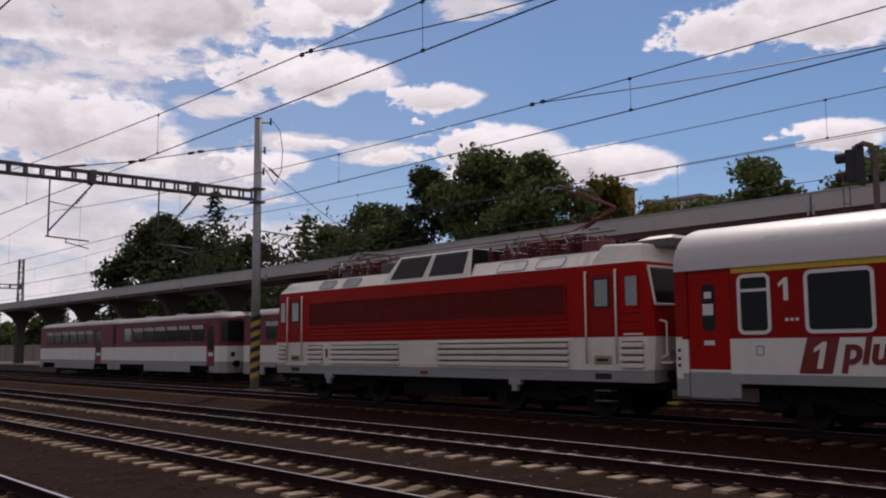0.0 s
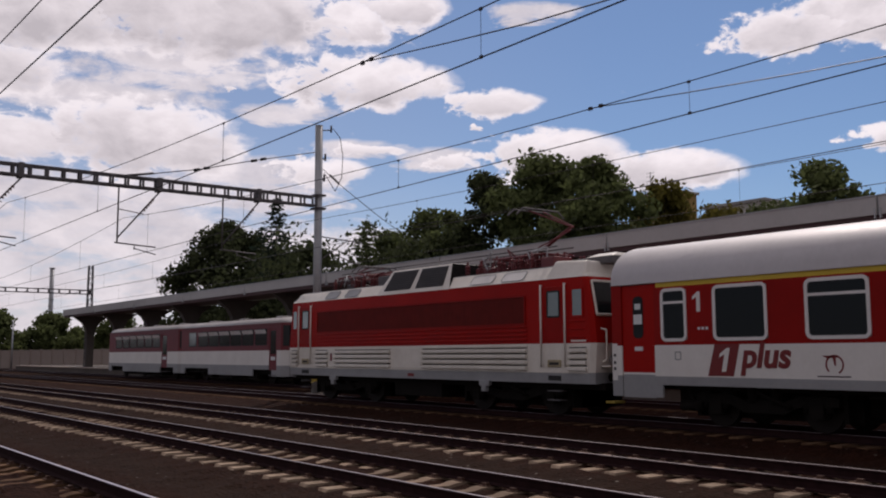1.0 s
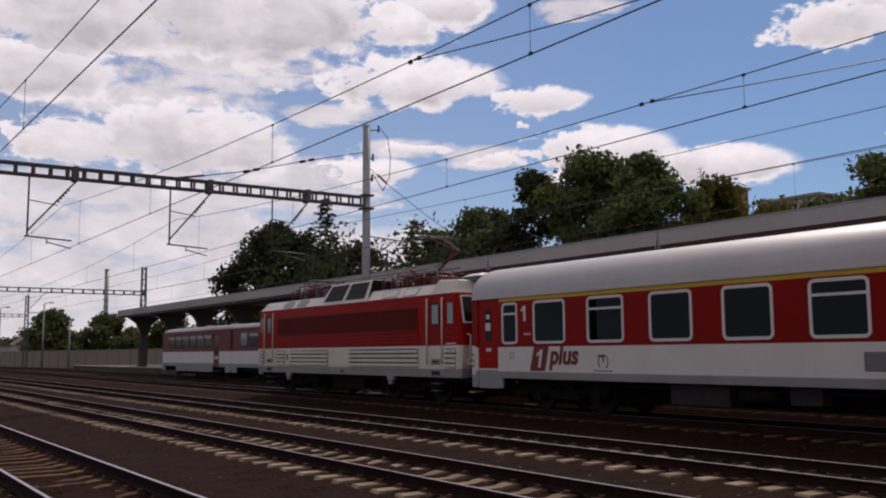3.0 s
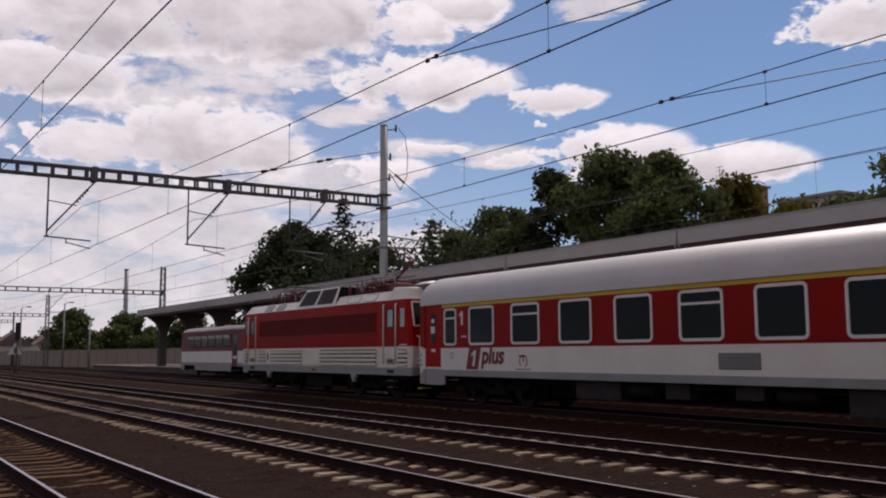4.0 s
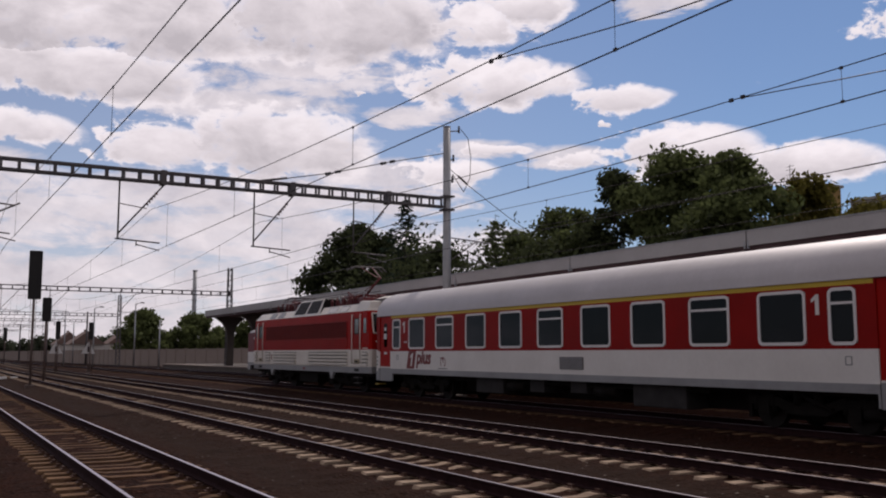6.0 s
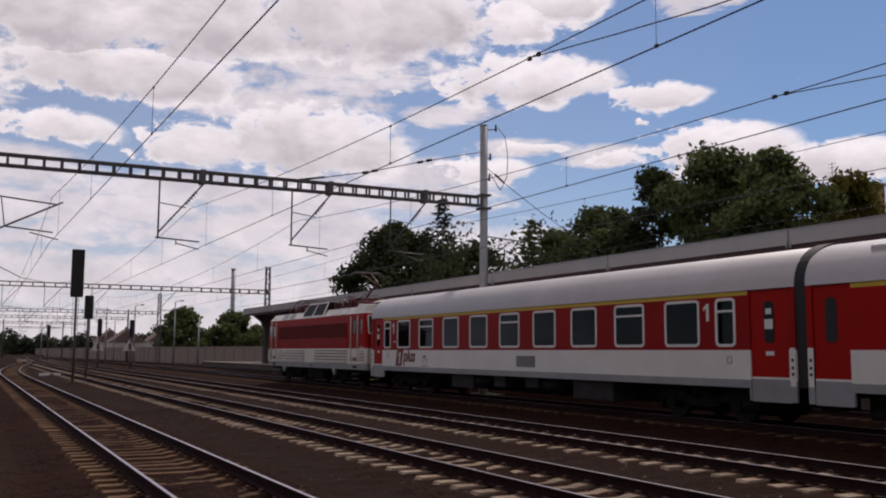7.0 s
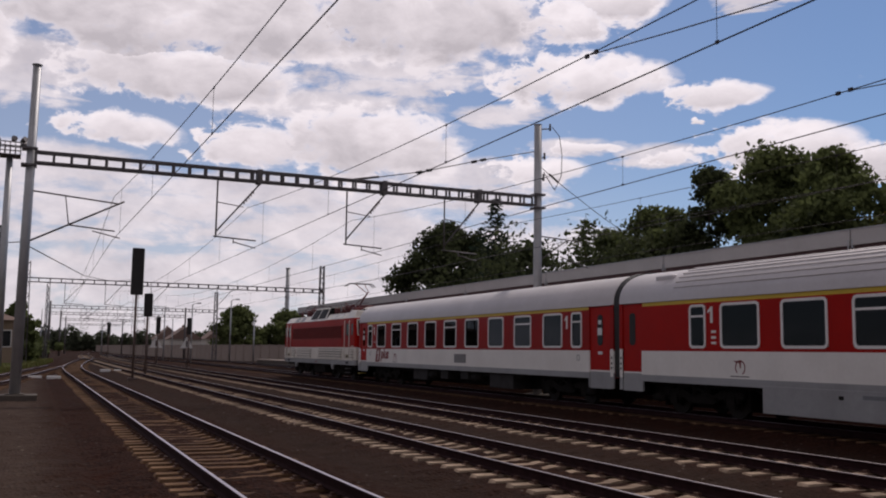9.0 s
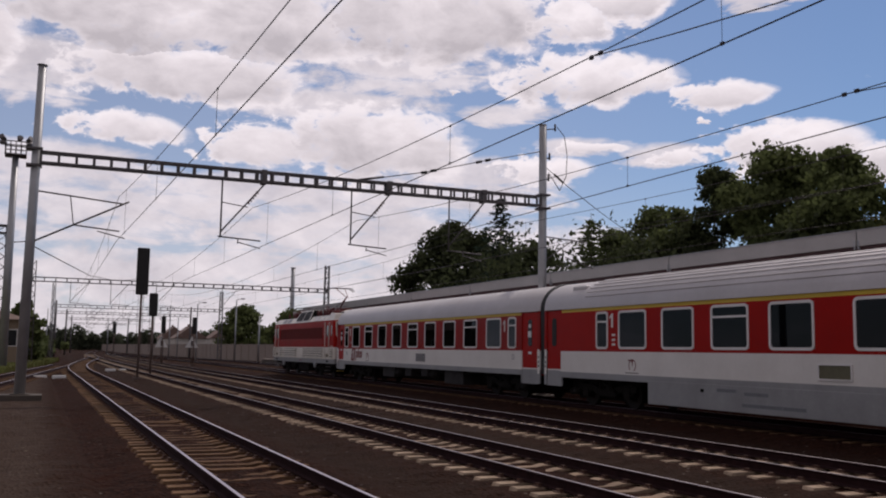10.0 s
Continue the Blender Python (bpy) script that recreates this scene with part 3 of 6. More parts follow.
def drop_bracket(parent, xt, xw, y, zb):
    """A drop tube below the beam, its diagonal stay and the registration arm that holds the wires at xw."""
    bm = bmesh.new()
    tube(bm, (xt, y, zb), (xt, y, 6.15), 0.035)
    tube(bm, (xt, y, 6.36), (xt + 1.75, y, zb - 0.02), 0.032)
    tube(bm, (xt, y, 7.55), (xt + 1.05, y, 7.42), 0.02)
    tube(bm, (xt - 0.1, y, 6.17), (xt + 1.6, y, 6.08), 0.03)
    tube(bm, (xt + 0.7, y, 6.12), (xt + 0.7, y, 5.92), 0.022)
    tube(bm, (xt + 0.7, y, 5.98), (xt + 1.6, y, 5.78), 0.022)
    part("cantilever", bm, M_DARKSTEEL, parent, "dark steel cantilever tubes")
    boxpart("beam_clamp", (xt + 1.55, xt + 1.75, y - 0.22, y + 0.22, zb - 0.1, zb + 0.48), M_DARKSTEEL, parent, "dark beam clamp")
    bm = bmesh.new()
    for s in range(5):
        t = 0.60 + 0.05 * s
        p = Vector((xt + 1.75 * t, y, 6.22 + (zb - 6.24) * t))
        q = p + Vector((1.75, 0, zb - 6.24)).normalized() * 0.05
        tube(bm, p, q, 0.075, 0.05, n=10)
    part("insulator", bm, M_INSUL, parent, "brown ribbed insulator")


def build_portal_near():
    p = thing("catenary_portal", "galvanised steel portal with a battened beam over the tracks", "catenary portal")
    Y, z0, z1 = 37.5, 8.50, 8.90
    bm = bmesh.new()
    lattice_beam(bm, -0.2, 20.9, Y, z0, z1)
    part("beam", bm, M_DARKSTEEL, p, "battened steel beam")
    for x, top, zf in ((-0.42, 12.2, -0.02), (21.1, 12.3, -0.1)):
        bm = bmesh.new()
        tube(bm, (x, Y, zf), (x + (0.08 if x < 0 else 0), Y, top), 0.19 if x < 0 else 0.21, 0.15 if x < 0 else 0.18, n=8)
        tube(bm, (x + (0.08 if x < 0 else 0), Y, top), (x + (0.08 if x < 0 else 0), Y, top + 0.03), 0.19, 0.19, n=8)
        mast = part("mast", bm, M_GALV, p, "octagonal galvanised steel mast")
        bm = bmesh.new()
        box(bm, x - 0.75, x + 0.75, Y - 0.6, Y + 0.6, -0.45, zf)
        box(bm, x - 0.32, x + 0.32, Y - 0.32, Y + 0.32, zf, zf + 0.04)
        part("foundation", bm, M_EDGE, p, "dirty concrete foundation block", 0.04)
        for z in (z0 - 0.12, z1 + 0.1):
            boxpart("bracket", (x - 0.27, x + 0.27, Y - 0.27, Y + 0.27, z - 0.04, z + 0.04), M_DARKSTEEL, p)
        if x > 0:
            # yellow and black warning bands at the foot
            h0, h1 = 0.15, 2.9
            for j in range(12):
                bm = bmesh.new()
                for k in range(8):
                    a0, a1 = 2 * math.pi * k / 8, 2 * math.pi * (k + 1) / 8
                    za, zb = h0 + (h1 - h0) * j / 12, h0 + (h1 - h0) * (j + 1) / 12
                    sh = 0.23 / 8
                    r = 0.225
                    bm.faces.new([bm.verts.new((x + r * math.cos(a), Y + r * math.sin(a), z + (k + d) * sh * 2)) for a, d, z in ((a0, 0, za), (a1, 1, za), (a1, 1, zb), (a0, 0, zb))])
                part("warning_band", bm, M_BLACK if j % 2 else M_HAZARD_Y, p, "worn slanting warning stripe")
            # head fittings and the feeder jumper
            for zz, w in ((12.1, 0.65), (10.7, 0.35), (9.7, 0.3)):
                bm = bmesh.new()
                tube(bm, (x, Y, zz), (x + w, Y, zz + 0.1), 0.03)
                tube(bm, (x + w, Y, zz), (x + w, Y, zz + 0.32), 0.05)
                part("head_fitting", bm, M_DARKSTEEL, p)
            bm = bmesh.new()
            tube(bm, (x, Y, 7.1), (x + 2.4, Y, 6.95), 0.03)
            tube(bm, (x, Y, 5.9), (x + 1.6, Y, 7.0), 0.03)
            tube(bm, (x + 1.2, Y, 6.2), (x + 2.7, Y, 5.75), 0.025)
            part("side_cantilever", bm, M_DARKSTEEL, p)
            bm = bmesh.new()
            pts = [(x + 0.75, Y, 12.3), (x + 1.15, Y, 11.9), (x + 1.3, Y, 11.0), (x + 1.25, Y, 10.0), (x + 0.9, Y, 9.3), (x + 0.3, Y, 10.1)]
            for a, b in zip(pts, pts[1:]):
                tube(bm, a, b, 0.018, n=5, caps=False)
            part("jumper_cable", bm, M_WIRE, p)
    # stay wire from the beam to the mast head, with two pairs of insulators
    bm = bmesh.new()
    polytube(bm, [(12.3, Y, 8.95), (15.3, Y, 9.57), (18.0, Y, 10.31), (21.0, Y, 11.05)], 0.022, 6)
    tube(bm, (12.2, Y, 8.95), (13.3, Y, 9.17), 0.05, n=8)
    st = part("stay_wire", bm, M_DARKSTEEL, p, "taut stay wire with insulators")
    for xa, za, xb, zb in ((15.05, 9.50, 15.3, 9.57), (15.5, 9.63, 15.75, 9.69), (17.7, 10.22, 17.95, 10.29), (18.15, 10.35, 18.4, 10.42)):
        bm = bmesh.new()
        tube(bm, (xa, Y, za), (xb, Y, zb), 0.065, n=10)
        part("insulator", bm, M_BLACK, st)
    bm = bmesh.new()
    polytube(bm, [(21.3, Y, 10.3), (22.4, Y, 9.55), (24.3, Y, 8.4), (25.4, Y, 7.8)], 0.016, 6)
    tube(bm, (21.7, Y, 10.05), (22.2, Y, 9.68), 0.05, n=8)
    part("side_wire", bm, M_WIRE, p)
    bm = bmesh.new()
    polytube(bm, [(-0.2, Y + 0.05, 5.35), (2.6, 57.0, 5.75), (5.6, 78.0, 6.9), (9.06, 99.8, 8.6)], 0.02, 6)
    part("feeder_wire", bm, M_WIRE, p, "slack feeder wire to the next portal")
    # cantilever on the outer mast
    bm = bmesh.new()
    x = -0.3
    tube(bm, (x, Y, 7.45), (x + 3.1, Y, 7.18), 0.03)
    tube(bm, (x, Y, 5.55), (x + 3.3, Y, 7.28), 0.035)
    tube(bm, (x + 1.2, Y, 7.35), (x + 1.35, Y, 6.3), 0.02)
    tube(bm, (x + 1.3, Y, 6.26), (x + 3.0, Y, 6.12), 0.028)
    tube(bm, (x + 2.2, Y, 6.08), (x + 3.2, Y, 5.86), 0.022)
    part("cantilever", bm, M_DARKSTEEL, p, "dark steel cantilever tubes")
    for xt, xw in ((6.5, 7.4), (11.9, 12.2), (16.4, 18.0)):
        drop_bracket(p, xt, xw, Y, z0)


def build_portal_far(y, x0, x1, zb, top0, top1, solid=False):
    p = thing("catenary_portal", "distant lattice catenary portal across the tracks", "catenary portal", group="distant catenary portals")
    bm = bmesh.new()
    lattice_beam(bm, x0, x1, y, zb - 0.2, zb + 0.2, 1.0)
    part("beam", bm, M_DARKSTEEL, p)
    for x, top in ((x0, top0), (x1, top1)):
        bm = bmesh.new()
        if solid:
            tube(bm, (x, y, -0.3), (x, y, top), 0.2, 0.15)
        else:
            lattice_mast(bm, x, y, top, 0.6, 0.4)
        part("mast", bm, M_DARKSTEEL, p)
    for key in ("A", "B", "C", "D"):
        xw = centre(key, y)
        if x0 < xw < x1:
            bm = bmesh.new()
            tube(bm, (xw - 1.2, y, zb), (xw - 1.2, y, 6.0), 0.03, n=5)
            tube(bm, (xw - 1.2, y, 6.1), (xw + 0.6, y, zb), 0.03, n=5)
            tube(bm, (xw - 1.3, y, 6.0), (xw + 0.6, y, 5.9), 0.03, n=5)
            part("cantilever", bm, M_DARKSTEEL, p)


def build_line(key, x, supports, zc, zm, sag, r=0.011, n=7, stitch=(), stagger=()):
    """A contact wire under a sagging messenger with droppers, from support to support."""
    c = thing("catenary_wire", "dark overhead contact wire hung from a sagging messenger", "overhead wire", group="overhead wires")
    mess = []
    aside = list(stagger) + [0.0] * len(supports)
    for j, (y0, y1) in enumerate(zip(supports, supports[1:])):
        k = n * 3
        m = [Vector((x + aside[j] + (aside[j + 1] - aside[j]) * i / k + bend(y0 + (y1 - y0) * i / k), y0 + (y1 - y0) * i / k, zm - sag * 4 * (i / k) * (1 - i / k))) for i in range(k + 1)]
        mess += m if j == 0 else m[1:]
        if y0 < 110:
            for i in range(2, k, 3):
                bm = bmesh.new()
                p = m[i]
                polytube(bm, [p, (p.x, p.y, zc)], 0.005, 4)
                box(bm, p.x - 0.012, p.x + 0.012, p.y - 0.03, p.y + 0.03, p.z - 0.03, p.z + 0.015)
                box(bm, p.x - 0.012, p.x + 0.012, p.y - 0.03, p.y + 0.03, zc - 0.015, zc + 0.03)
                part("dropper", bm, M_WIRE, c)
    bm = bmesh.new()
    polytube(bm, mess, r * 0.9)
    part("messenger_wire", bm, M_WIRE, c)
    bm = bmesh.new()
    polytube(bm, [(p.x, p.y, zc) for p in mess], r)
    part("contact_wire", bm, M_WIRE, c)
    if stitch:
        bm = bmesh.new()
        polytube(bm, [(x, y, z) for y, z in stitch], r * 0.9)
        part("connecting_wire", bm, M_WIRE, c, "slack connecting wire from messenger to contact wire")
        y, z = stitch[0]
        for d in (-0.16, 0.1):
            boxpart("wire_clamp", (x - 0.02, x + 0.02, y + d - 0.04, y + d + 0.04, z - 0.03, z + 0.03), M_WIRE, c)
    return c


# ---- the train ----
def body_text(parent, name, text, size, y, z, x, material, shear=0.0, label="", bold=0.0):
    cu = bpy.data.curves.new("lettering", "FONT")
    cu.body, cu.size, cu.shear, cu.extrude, cu.offset = text, size, shear, 0.004, bold
    tmp = new("lettering", cu)
    bpy.context.view_layer.update()
    me = bpy.data.meshes.new_from_object(tmp.evaluated_get(bpy.context.evaluated_depsgraph_get()))
    bpy.data.objects.remove(tmp)
    me.materials.clear()
    me.materials.append(material)
    ob = new(name, me)
    ob.parent = parent
    ob.matrix_basis = Matrix(((0, 0, -1, x), (-1, 0, 0, y), (0, 1, 0, z), (0, 0, 0, 1)))
    if label:
        ob["label"] = label
    return ob


def wheelset(parent, y, r=0.46):
    bm = bmesh.new()
    tube(bm, (-0.95, 0, 0), (0.95, 0, 0), 0.09, n=10)
    for s in (-1, 1):
        tube(bm, (s * 0.70, 0, 0), (s * 0.725, 0, 0), r + 0.03, n=28)
        tube(bm, (s * 0.725, 0, 0), (s * 0.83, 0, 0), r, n=28)
        tube(bm, (s * 0.83, 0, 0), (s * 0.87, 0, 0), r * 0.45, r * 0.3, n=16)
        for k in range(4):
            a = math.pi / 2 * k
            tube(bm, (s * 0.83, 0.26 * math.cos(a), 0.26 * math.sin(a)), (s * 0.845, 0.26 * math.cos(a), 0.26 * math.sin(a)), 0.05, n=8)
    ob = part("wheelset", bm, M_WHEEL, parent, "steel wheelset with dull worn wheels")
    ob.matrix_basis = pose(0, y, r)
    return ob


WHEELS = []


def bogie(parent, y, base=2.5, r=0.46):
    bm = bmesh.new()
    for s in (-1, 1):
        x = s * 1.02
        loft(bm, [[(x - 0.07, y + a, b), (x + 0.07, y + a, b), (x + 0.07, y + a, c), (x - 0.07, y + a, c)] for a, b, c in
                  ((-base / 2 - 0.5, 0.55, 0.75), (-base / 2 + 0.4, 0.52, 0.75), (-0.5, 0.36, 0.62), (0.5, 0.36, 0.62), (base / 2 - 0.4, 0.52, 0.75), (base / 2 + 0.5, 0.55, 0.75))], 0, True)
        for d in (-base / 2, base / 2):
            box(bm, x - 0.1, x + 0.1, y + d - 0.16, y + d + 0.16, 0.3, 0.62)
            for q in (-0.26, 0.26):
                tube(bm, (x, y + d + q, 0.42), (x, y + d + q, 0.78), 0.085, n=10)
        for q in (-0.28, 0.28):
            tube(bm, (x, y + q, 0.58), (x, y + q, 0.95), 0.13, n=12)
        tube(bm, (x - s * -0.12, y - 0.7, 0.5), (x + s * 0.12, y + 0.1, 0.8), 0.045, n=8)
    box(bm, -1.0, 1.0, y - 0.3, y + 0.3, 0.45, 0.7)
    box(bm, -0.62, 0.62, y - base / 2 - 0.75, y + base / 2 + 0.75, 0.2, 0.8)
    for d in (-base / 2 - r - 0.1, base / 2 + r + 0.1):
        box(bm, -0.95, 0.95, y + d - 0.05, y + d + 0.05, 0.22, 0.78)
    b = part("bogie", bm, M_UNDER, parent, "grimy dark steel bogie frame")
    for d in (-base / 2, base / 2):
        WHEELS.append((wheelset(b, y + d, r), y + d, r))
    return b


HW = 1.42


def window(parent, u0, u1, z0, z1, bar, side=-1, curtain=False):
    """A coach window: rounded frame, pane set in, and a vent bar where it opens."""
    y0, y1 = -u1, -u0
    bm = bmesh.new()
    xo = side * (HW + 0.018)
    xi = side * (HW - 0.05)
    ring_frame(bm, min(xo, xi), max(xo, xi), y0, y1, z0, z1, 0.075, 0.15)
    fr = part("window_frame", bm, M_FRAME, parent, "pale grey rounded window frame")
    bm = bmesh.new()
    plate(bm, side * (HW - 0.012) - 0.004, rrect(y0 + 0.06, y1 - 0.06, z0 + 0.06, z1 - 0.06, 0.09), 0.008)
    g = part("pane", bm, M_GLASS, fr)
    g.visible_shadow = False
    if bar:
        zb = z1 - (z1 - z0) * 0.27
        a, b = side * (HW + 0.012), side * (HW - 0.02)
        boxpart("vent_bar", (min(a, b), max(a, b), y0 + 0.06, y1 - 0.06, zb - 0.03, zb + 0.03), M_FRAME, fr)
    return fr


def wall_panel(bm, x0, x1, ycuts, zcuts, holes, index):
    for a, b in zip(ycuts, ycuts[1:]):
        for c, d in zip(zcuts, zcuts[1:]):
            ym, zm = (a + b) / 2, (c + d) / 2
            if any(h[0] < ym < h[1] and h[2] < zm < h[3] for h in holes):
                continue
            mi = index(ym, zm)
            if mi is not None:
                box(bm, x0, x1, a, b, c, d, mi)


def roof_ring(y, hw, z0, z1, n=22, p=2.3):
    pts = []
    for i in range(n + 1):
        a = math.pi * i / n
        c, s = math.cos(a), math.sin(a)
        pts.append((hw * math.copysign(abs(c) ** (2 / p), c), y, z0 + (z1 - z0) * abs(s) ** (2 / p)))
    return pts


def coach(name, label, windows, small, length, first, nose=0.50):
    """A passenger coach in its own space: nose end at y = 0, tail at y = -length."""
    c = thing(name, label, "railway coach", group="coaches of the train")
    d0, d1 = (0.93 if first else 1.2), length - 1.48      # inner edges of the door bays
    holes = [(-b, -a, 1.97, 3.14) for a, b, _ in windows] + [(-b, -a, 1.97, 3.14) for a, b, _ in small]
    doors = ((-0.18, 0.86) if first else (0.12, 1.14), (length - 1.43, length - 0.2))
    for a, b in doors:
        holes.append((-b, -a, 0.0, 3.30))
    yc = sorted({nose, -length, -d0, -d1, *[v for h in holes for v in h[:2]]})
    zc = [0.62, 0.92, 1.12, 1.85, 1.97, 3.14, 3.22, 3.34]

    def band(y, z):
        bay = y > -d0 or y < -d1
        if z < 0.92:
            return 2 if -d0 - 0.15 < y or y < -d1 else None
        if z < 1.12:
            return 2
        if z < 1.85:
            return 1
        if z < 3.22:
            return 0
        return 0 if bay else 3
    body = bmesh.new()
    for s in (-1, 1):
        a, b = s * HW, s * (HW - 0.06)
        wall_panel(body, min(a, b), max(a, b), yc, zc if s < 0 else zc[1:], holes, band)
    # end walls, floor and inner lining
    for y0, y1 in ((nose - 0.06, nose), (-length, -length + 0.06)):
        box(body, -HW + 0.06, HW - 0.06, y0, y1, 0.94, 3.34, 0)
        box(body, -0.62, 0.62, y0 - (0.0 if y0 > -1 else 0.28), y1 + (0.08 if y0 > -1 else 0.0), 1.1, 3.25, 4)
    weld(body)
    part("body", body, [M_RED if first else M_RED2, M_WHITE, M_GREY, M_YELLOW, M_BLACK], c, "red, white and grey painted bodyside")
    bm = bmesh.new()
    box(bm, -HW + 0.06, HW - 0.06, -length + 0.06, nose - 0.06, 1.12, 1.2)
    box(bm, HW - 0.9, HW - 0.86, -length + 0.3, 0.0, 1.2, 3.3)
    part("floor_and_partition", bm, M_INSIDE, c, "dim grey interior floor and partition")
    bm = bmesh.new()
    for a, b, _ in windows:
        for q in (0.12, 1.0):
            y = -(a + q)
            box(bm, -1.1, 0.2, y - 0.32, y, 1.2, 1.65)
            box(bm, -1.1, 0.2, y - 0.09, y + 0.02, 1.65, 2.35)
    part("seats", bm, M_SEAT, c, "dark blue seats behind the windows")
    # roof
    bm = bmesh.new()
    ends = [(nose + 0.02, 0.985), (nose - 0.06, 1.0)]
    rows = [roof_ring(y, HW * k + 0.012, 3.34, 3.34 + 1.04 * k) for y, k in ends]
    rows += [roof_ring(-length + 0.1, HW + 0.012, 3.34, 4.38), roof_ring(-length, (HW + 0.012) * 0.985, 3.34, 4.36)]
    loft(bm, rows, 0, False, smooth=True)
    for r in (rows[0], rows[-1]):
        f = bm.faces.new([bm.verts.new(p) for p in r])
    part("roof", bm, M_ROOF, c, "weathered silver roof")
    bm = bmesh.new()
    for s in (-1, 1):
        box(bm, s * HW - 0.015 - 0.02, s * HW + 0.015 + 0.02, -length + 0.1, nose - 0.06, 3.335, 3.365)
    part("rain_gutter", bm, M_ROOF, c)
    # gangway hood
    bm = bmesh.new()
    rows = []
    for y in (-length - 0.36, -length + 0.02):
        rows.append([(p[0] * 0.985, y, p[2] + 0.05) for p in roof_ring(y, HW, 3.2, 4.38)] + [(-HW * 0.95, y, 0.98), (HW * 0.95, y, 0.98)])
    loft(bm, rows, 0, True)
    part("gangway_bellows", bm, M_BLACK, c, "black rubber gangway bellows")
    bm = bmesh.new()
    box(bm, -0.95, 0.95, -length - 0.34, -length + 0.3, 0.72, 0.96)
    box(bm, -0.3, 0.3, -length - 0.34, -length + 0.3, 0.42, 0.72)
    part("coupling", bm, M_UNDER, c, "grimy coupling and buffers")
    if not first:
        bm = bmesh.new()
        for k in range(15):
            a = radians(20 + 10 * k)
            pc, ps = math.cos(a), math.sin(a)
            x, z = (HW) * math.copysign(abs(pc) ** (2 / 2.3), pc), 3.34 + 1.04 * abs(ps) ** (2 / 2.3)
            nrm = Vector((pc / HW, 0, ps / 1.04)).normalized() * 0.032
            tng = Vector((-nrm.z, 0, nrm.x)).normalized() * 0.04
            q = [Vector((x, 0, z)) - tng - nrm * 0.3, Vector((x, 0, z)) + tng - nrm * 0.3, Vector((x, 0, z)) + tng + nrm, Vector((x, 0, z)) - tng + nrm]
            loft(bm, [[(v.x, y, v.z) for v in q] for y in (-2.7, -length + 2.7)], 0, True)
        part("roof_ribs", bm, M_ROOF, c, "raised ribs along the silver roof")
        bm = bmesh.new()
        box(bm, -1.18, -0.75, -2.45, -1.55, 3.78, 4.16)
        part("roof_hatch", bm, M_ROOF, c, "", 0.06)
    # doors with a long narrow pane, papers stuck inside, steps below
    for k, (a, b) in enumerate(doors):
        for s in (-1, 1):
            xo, xi = s * (HW - 0.03), s * (HW - 0.08)
            x0, x1 = min(xo, xi), max(xo, xi)
            bm = bmesh.new()
            box(bm, x0, x1, -b + 0.01, -a - 0.01, 1.19, 3.32, 0)
            box(bm, x0 - 0.002, x1 + 0.002, -b + 0.01, -a - 0.01, 1.15, 1.20, 1)
            box(bm, x0 - 0.004, x1 + 0.004, -b + 0.01, -a - 0.01, 0.60 if s < 0 else 0.92, 1.15, 2)
            d = part("door", bm, [M_RED2, M_WHITE, M_GREY], c, "bright red folding entrance door with a grey step flap")
            ym = -(a + b) / 2
            bm = bmesh.new()
            plate(bm, s * (HW - 0.028) - 0.006, rrect(ym - 0.16, ym + 0.16, 2.02, 3.04, 0.12), 0.012)
            part("door_window", bm, M_BLACK if not first and k == 0 else M_GLASS, d, "narrow dark pane with rounded ends")
            if s < 0 and (first or k == 1):
                for z0, z1, w in ((2.72, 2.86, 0.09), (2.36, 2.60, 0.13)):
                    boxpart("notice", (s * HW + 0.008, s * HW + 0.014, ym - w, ym + w, z0, z1), M_PAPER, d, "white paper notice")
                boxpart("label_plate", (s * (HW - 0.026), s * (HW - 0.030), ym - 0.13, ym + 0.13, 1.72, 1.82), M_PAPER, d)
    # corner posts with small dark slots beside the gangway
    for y in (nose - 0.09, -length + 0.09):
        bm = bmesh.new()
        box(bm, -HW - 0.006, -HW + 0.05, y - 0.08, y + 0.08, 1.0, 1.9)
        part("corner_plate", bm, M_WHITE, c, "white corner plate")
        for z in (1.25, 1.4, 1.58):
            boxpart("slot", (-HW - 0.012, -HW + 0.01, y - 0.035, y + 0.035, z, z + 0.07), M_BLACK, c)
    for k, (a, b, bar) in enumerate(windows + small):
        for s in (-1, 1):
            window(c, a, b, 1.93, 3.18, bar, s)
    # underframe: solebar, boxes, pipes, bogies
    bm = bmesh.new()
    box(bm, -1.1, 1.1, -length + 0.4, -0.3, 0.82, 1.1)
    box(bm, -0.45, 0.45, -length + 5.6, -5.6, 0.34, 0.82)
    part("underframe", bm, M_UNDER, c, "grimy underframe")
    for y in (-1.65, -length + 1.75):
        bm = bmesh.new()
        box(bm, -0.95, 0.95, y - 0.45, y + 0.45, 0.40, 0.84)
        tube(bm, (-1.05, y - 0.3, 0.45), (-1.05, y + 0.3, 0.45), 0.12, n=10)
        tube(bm, (-1.1, y + 0.1, 0.85), (-1.15, y - 0.2, 0.35), 0.03, n=6)
        part("brake_gear", bm, M_UNDER, c, "dark brake cylinder and rigging")
    for a, b, z in ((7.6, 9.4, 0.38), (11.0, 11.8, 0.5), (13.2, 14.0, 0.55), (16.1, 18.2, 0.3)):
        boxpart("equipment_box", (-1.25, 0.9, -b, -a, z, 0.90), M_UNDERBOX, c, "dark grey underfloor equipment box", 0.03)
    bm = bmesh.new()
